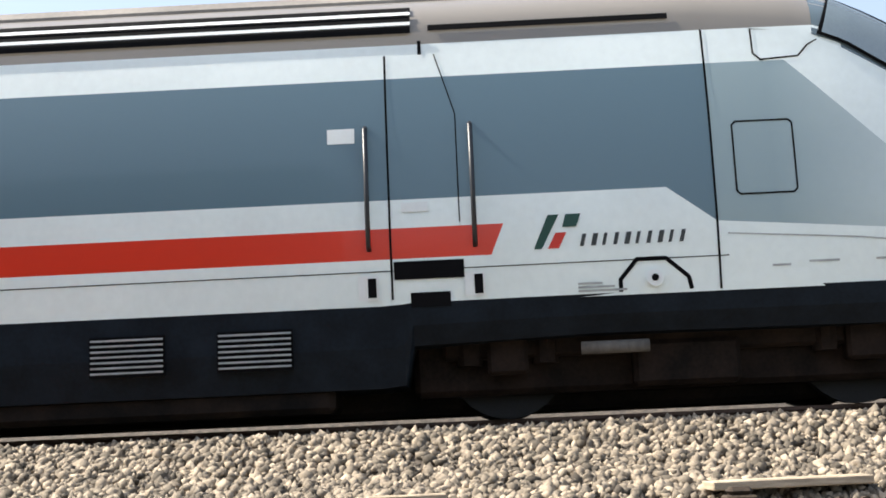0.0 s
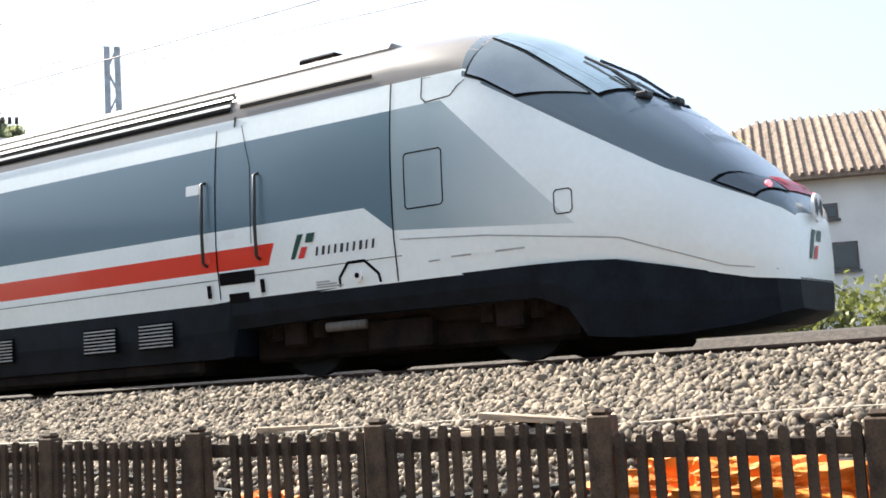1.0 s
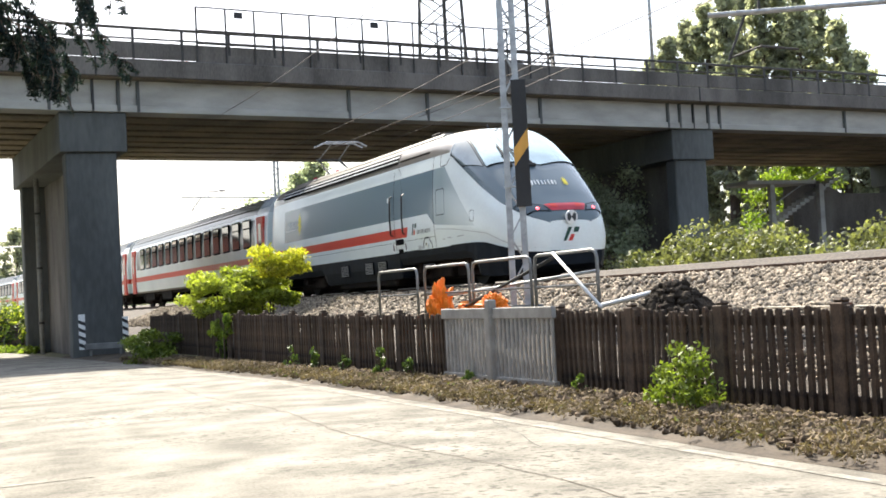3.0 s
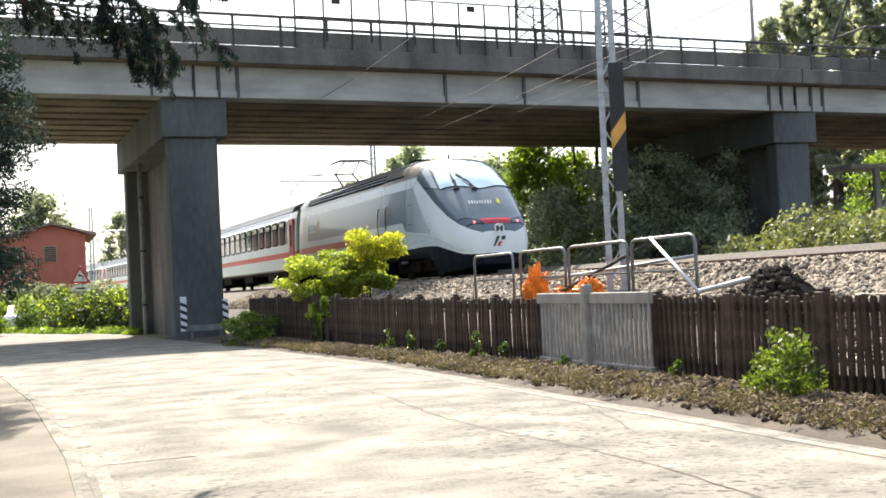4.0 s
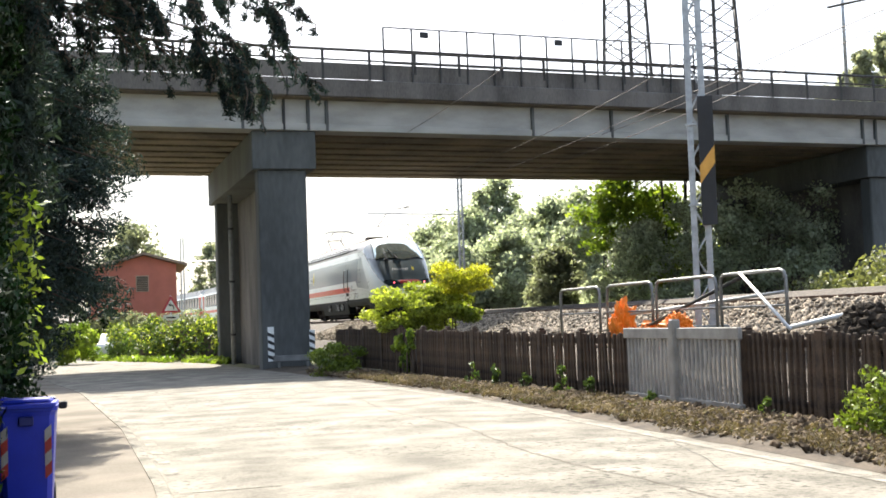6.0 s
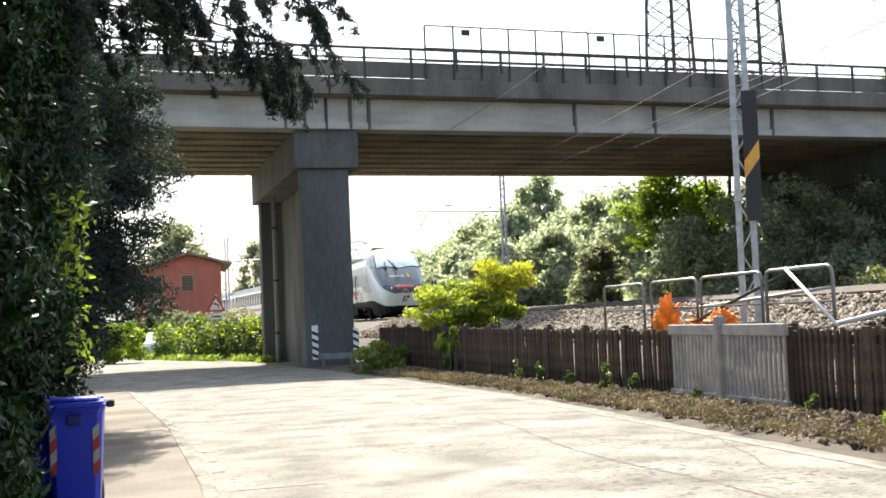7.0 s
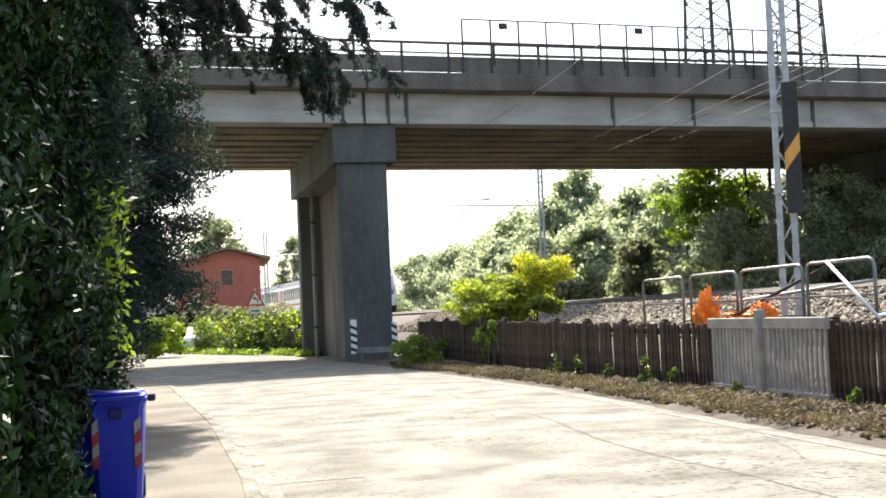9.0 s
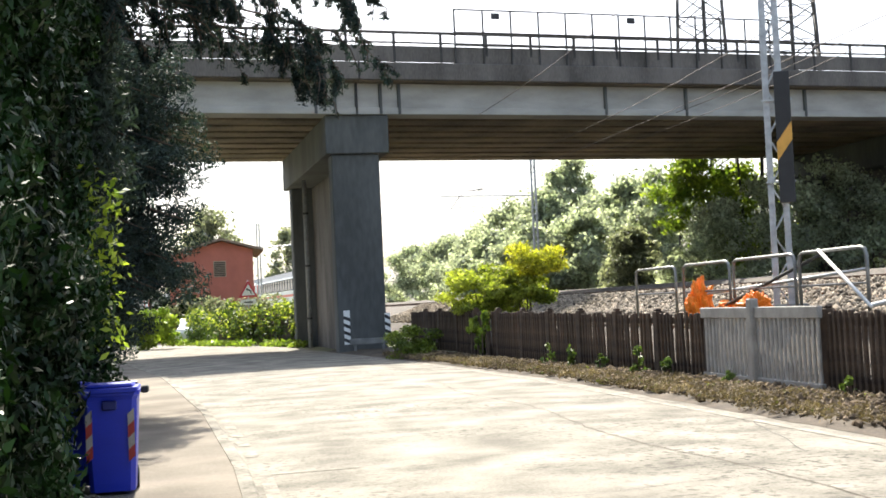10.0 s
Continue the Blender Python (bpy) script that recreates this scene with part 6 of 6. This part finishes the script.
    me.materials.clear()
    me.materials.append(M["galv"])
    t = new("wall_lettering", me)
    t.parent = h


white_house()


# ---- street furniture ----
def wheelie_bin(x, y, z, turn, label):
    b = thing("wheelie_bin", pose(x, y, z, 0, 0, turn), label, "bin", group="wheelie bins")
    def ring(w, d, zz, s=0.04):
        return [(-w + s, -d, zz), (w - s, -d, zz), (w, -d + s, zz), (w, d - s, zz), (w - s, d, zz), (-w + s, d, zz), (-w, d - s, zz), (-w, -d + s, zz)]
    rows = [ring(0.185, 0.19, 0.03), ring(0.19, 0.2, 0.1), ring(0.225, 0.255, 0.8), ring(0.235, 0.265, 0.83), ring(0.245, 0.275, 0.84), ring(0.245, 0.275, 0.875), ring(0.225, 0.255, 0.88)]
    vs = [p for r in rows for p in r]
    fs = [(i * 8 + j, i * 8 + (j + 1) % 8, (i + 1) * 8 + (j + 1) % 8, (i + 1) * 8 + j) for i in range(len(rows) - 1) for j in range(8)]
    fs += [tuple(range(8))[::-1], tuple(range(48, 56))]
    link("body", vs, fs, M["bin"], b)
    bm = bmesh.new()
    add_box(bm, (-0.24, -0.29, 0.882), (0.24, 0.26, 0.905), 0.01)
    add_box(bm, (-0.2, -0.25, 0.9), (0.2, 0.2, 0.935), 0.02)
    add_box(bm, (-0.23, -0.305, 0.86), (0.23, -0.285, 0.905), 0.008)
    part("lid", bm, M["bin"], b)
    tube("handle", [(-0.2, 0.27, 0.9), (-0.2, 0.34, 0.91), (0.2, 0.34, 0.91), (0.2, 0.27, 0.9)], 0.018, M["bin_dark"], b, 8)
    box("grip_block", (0.245, 0.1, 0.83), (0.31, 0.28, 0.89), M["rubber"], b, 0.01)
    box("front_lip", (-0.06, -0.29, 0.72), (0.06, -0.245, 0.8), M["bin_dark"], b, 0.01)
    for s in (-1, 1):
        for q in range(4):
            z0 = 0.28 + q * 0.1
            link("reflector_stripe", [(s * 0.145, -0.238 - z0 * 0.03, z0 + (0.05 if s < 0 else 0)), (s * 0.2, -0.238 - z0 * 0.03, z0 + (0 if s < 0 else 0.05)), (s * 0.2, -0.241 - z0 * 0.03, z0 + 0.1 + (0 if s < 0 else 0.05)), (s * 0.145, -0.241 - z0 * 0.03, z0 + 0.1 + (0.05 if s < 0 else 0))], [(0, 1, 2, 3)], M["red"] if q % 2 == 0 else M["fence_new"], b)
        w = tube("wheel", [(s * 0.15, 0.24, 0.1), (s * 0.2, 0.24, 0.1)], 0.1, M["rubber"], b, 16)
    tube("axle", [(-0.2, 0.24, 0.1), (0.2, 0.24, 0.1)], 0.015, M["iron"], b, 6)
    return b


wheelie_bin(-0.78, 11.3, 0.037, 0, "bright blue plastic wheelie bin with striped reflectors")
crumpled("refuse_bag", (-0.86, 9.7, 0.035), (0.17, 0.19, 0.17), M["rubber"], 12.0, "small knotted black refuse bag by the bins", "bag")
wheelie_bin(-1.2, 11.75, 0.037, 20, "dark-shaded blue plastic wheelie bin half inside the hedge")


def warning_sign():
    s = thing("warning_sign", pose(2.6, 70, 0), "red-edged triangular bend warning sign on a grey post", "road sign")
    tube("post", [(0, 0.04, 0), (0, 0.04, 3.4)], 0.035, M["galv"], s, 8)
    def tri(name, r, y, m, c=2.78):
        link(name, [(-r * 0.87, y, c - r / 2), (r * 0.87, y, c - r / 2), (0, y, c + r)], [(0, 1, 2)], m, s)
    tri("rim", 0.6, 0.0, M["redplastic"])
    tri("face", 0.42, -0.006, M["white"])
    link("arrow", [(0.12, -0.012, 2.64), (0.17, -0.012, 2.64), (0.17, -0.012, 2.84), (-0.02, -0.012, 2.94), (-0.02, -0.012, 3.0), (-0.14, -0.012, 2.88), (-0.02, -0.012, 2.8), (-0.02, -0.012, 2.86), (0.12, -0.012, 2.78)], [tuple(range(9))], M["black"], s)
    box("distance_plate", (-0.42, -0.01, 2.05), (0.42, 0.01, 2.35), M["white"], s, 0.004)
    box("plate_bar", (-0.25, -0.016, 2.16), (0.25, -0.011, 2.24), M["black"], s)


warning_sign()


def hazard_board(x, y, z0, z1, w):
    b = thing("hazard_board", pose(x, y, 0, 0, 0, 0), "black and white striped hazard board on the bridge pier", "hazard board", group="hazard boards")
    box("plate", (-w / 2, 0, z0), (w / 2, 0.02, z1), M["white"], b, 0.003)
    n = int((z1 - z0) / 0.26)
    for k in range(n):
        z = z0 + 0.02 + k * 0.26
        link("stripe", [(-w / 2, -0.004, z + 0.1), (w / 2, -0.004, z), (w / 2, -0.004, z + 0.12), (-w / 2, -0.004, z + 0.22)], [(0, 1, 2, 3)], M["black"], b)


hazard_board(5.05, 44.6, 0.3, 1.5, 0.22)
hazard_board(6.52, 44.75, 0.55, 1.35, 0.2)
bm = bmesh.new()
add_box(bm, (5.1, 44.4, 0.28), (6.5, 44.46, 0.5), 0.02)
gr = part("pier_guard_rail", bm, M["tube_grey"], None)
tagged(gr, "short grey guard rail before the bridge pier", "guard rail")
for x in (5.3, 6.3):
    box("post", (x - 0.04, 44.46, 0.0), (x + 0.04, 44.52, 0.46), M["tube_grey"], gr)


def lamp_post(x, y, z0, h, arm, label):
    l = thing("street_lamp", pose(x, y, z0), label, "street lamp", group="bridge lamps")
    tube("pole", [(0, 0, 0), (0, 0, h)], 0.09, M["galv"], l, 8, 0.05)
    tube("bracket", [(0, 0, h), (arm * 0.3, 0, h + 0.12), (arm, 0, h + 0.15)], 0.035, M["galv"], l, 6)
    box("lamp_head", (arm - 0.35 if arm < 0 else arm - 0.1, -0.12, h + 0.08), (arm + 0.1 if arm < 0 else arm + 0.35, 0.12, h + 0.2), M["galv"], l, 0.03)


lamp_post(30.5, 48.2, 9.8, 8.2, -0.9, "tall grey lamp post on the bridge edge")
lamp_post(66.8, 53.4, 9.8, 8.9, -0.9, "tall grey lamp post on the bridge edge")

# worn road markings and cracks
def marking(y0, y1, x0, x1, off=0.0):
    rows = []
    n = max(2, int((y1 - y0) / 1.0))
    for k in range(n + 1):
        y = y0 + (y1 - y0) * k / n
        a, b = road_left(y), road_right(y)
        row = []
        for j in range(3):
            x = x0 + (x1 - x0) * j / 2
            f = (x - 0) / 1.0
            xx = a + x if off == 0 else b + x
            u = (xx - a) / (b - a)
            row.append((xx, y, 0.03 * math.sin(math.pi * max(0, min(1, u))) + 0.005))
        rows.append(row)
    return tagged(ribbon("road_marking", rows, M["paint_white"]), "worn white paint dash at the lane's edge", "road marking", group="road markings", kind="structure")


for k in range(5):
    marking(13.6 + k * 1.15, 14.15 + k * 1.15, 0.06, 0.2)
marking(6.0, 12.1, 0.06, 0.18)
marking(11.98, 12.1, 0.18, 1.0)
marking(-20, 44, -0.4, -0.27, 1)
rk = random.Random(91)
for k in range(7):
    y = rk.uniform(7, 32)
    x = rk.uniform(1.2, 6.0)
    pts = []
    a = rk.choice((0.0, 1.4, 1.57, 0.2)) + rk.uniform(-0.25, 0.25)
    for q in range(9):
        pts.append((x, y))
        x += math.sin(a) * 0.35 + rk.uniform(-0.05, 0.05)
        y += math.cos(a) * 0.35 + rk.uniform(-0.05, 0.05)
    pts = [p for p in pts if 0.8 < p[0] < 6.3]
    if len(pts) < 3:
        continue
    def zz(x, y):
        return 0.03 * math.sin(math.pi * (x - road_left(y)) / (road_right(y) - road_left(y))) + 0.004
    w = rk.uniform(0.002, 0.004)
    tagged(ribbon("road_crack", [[(x - w, y + w, zz(x, y)) for x, y in pts], [(x + w, y - w, zz(x, y)) for x, y in pts]], M["rubber"]), "thin dark crack in the bleached asphalt", "crack", group="road cracks", kind="structure")


# long tar seam down the lane
seam_pts = [(4.42 + 0.12 * math.sin(q * 0.23) + rk.uniform(-0.03, 0.03), 7.0 + 0.3 * q) for q in range(64)]
tagged(ribbon("road_crack", [[(x - 0.006, y, zz(x, y)) for x, y in seam_pts], [(x + 0.006, y, zz(x, y)) for x, y in seam_pts]], M["earth"]), "long dark tar seam down the bleached asphalt", "crack", group="road cracks", kind="structure")


# ---- a car crossing the bridge ----
M["car_paint"] = mat("dark_car_paint", (0.02, 0.022, 0.026), 0.3, vary=0.1, bump=0, coat=0.5)


def small_car(paint, label):
    c = thing("hatchback_car", None, label, "car")
    pts = [(-2.0, 0.35), (-2.05, 0.7), (-1.9, 0.92), (-1.55, 1.0), (-1.0, 1.42), (-0.4, 1.5), (0.5, 1.46), (1.15, 0.98), (1.75, 0.88), (2.0, 0.68), (2.0, 0.35)]
    bm = bmesh.new()
    rings = []
    for y, k in ((-0.82, 0.93), (-0.8, 1.0), (0.8, 1.0), (0.82, 0.93)):
        rings.append([bm.verts.new((x, y * (1.0 if z < 1.0 else 0.86), z if z < 0.6 else 0.6 + (z - 0.6) * (1 if abs(y) < 0.81 else 0.97))) for x, z in pts])
    n = len(pts)
    for a, b in zip(rings, rings[1:]):
        for i in range(n):
            bm.faces.new((a[i], a[(i + 1) % n], b[(i + 1) % n], b[i]))
    bm.faces.new(rings[0]), bm.faces.new(rings[-1][::-1])
    part("body", bm, paint, c)
    for s in (-1, 1):
        link("side_window", [(-1.3, s * 0.79, 1.02), (0.9, s * 0.79, 1.02), (0.4, s * 0.725, 1.4), (-0.9, s * 0.725, 1.36)], [(0, 1, 2, 3)], M["glass"], c)
        for x in (-1.25, 1.3):
            tube("wheel", [(x, s * 0.66, 0.31), (x, s * 0.84, 0.31)], 0.31, M["rubber"], c, 20)
    return c


car = small_car(M["car_paint"], "dark hatchback car driving over the bridge")
parked = small_car(M["white"], "white hatchback car parked behind the ivy hedge")
parked.matrix_basis = pose(-0.4, 76.6, -0.05, 0, 0, 84)
NOSE = ((0.0, -6.72), (0.5, -1.30), (1.0, 3.77), (1.5, 9.0), (2.0, 14.2), (2.5, 19.45), (3.5, 29.9), (4.5, 40.3), (5.5, 50.6), (6.5, 60.4), (7.5, 70.0), (8.5, 80.3), (10.0, 96.5))


def nose_at(t):
    return float(np.interp(t, [r[0] for r in NOSE], [r[1] for r in NOSE]))


def on_track(y, length):
    """Pose of a vehicle whose front end is at y: chord between its two ends."""
    a, b = Vector(along(y, 0, RAIL_Z)), Vector(along(y + length, 0, RAIL_Z))
    d = b - a
    return Matrix.Translation(a) @ Matrix.Rotation(-math.atan2(d.x, d.y), 4, "Z")


def motions():
    times = [r[0] for r in NOSE]
    walk(loco, [(t, on_track(nose_at(t), 19.2)) for t in times])
    for k, c in enumerate(coaches):
        walk(c, [(t, on_track(nose_at(t) + COACH_AT + 26.4 * k, 26.4)) for t in times])
    on_deck = lambda x: BR @ Matrix.Translation((x, 4.0, 10.3))
    walk(car, [(0.0, on_deck(-27.3)), (2.0, on_deck(3.5)), (4.0, on_deck(34.3)), (6.0, on_deck(63.0)), (8.0, on_deck(74.0)), (10.0, on_deck(76.0))])
    # wheels roll; keyed often enough to stay under a quarter turn a row
    fine = [i / 20 for i in range(201)]
    for ws in [LOCO_WHEELS] + COACH_WHEELS[:1]:
        for w, y, r in ws:
            walk(w, [(t, Matrix.Translation((0, y, r)) @ Matrix.Rotation(-(nose_at(t) + 6.72) / r, 4, "X")) for t in fine])


motions()
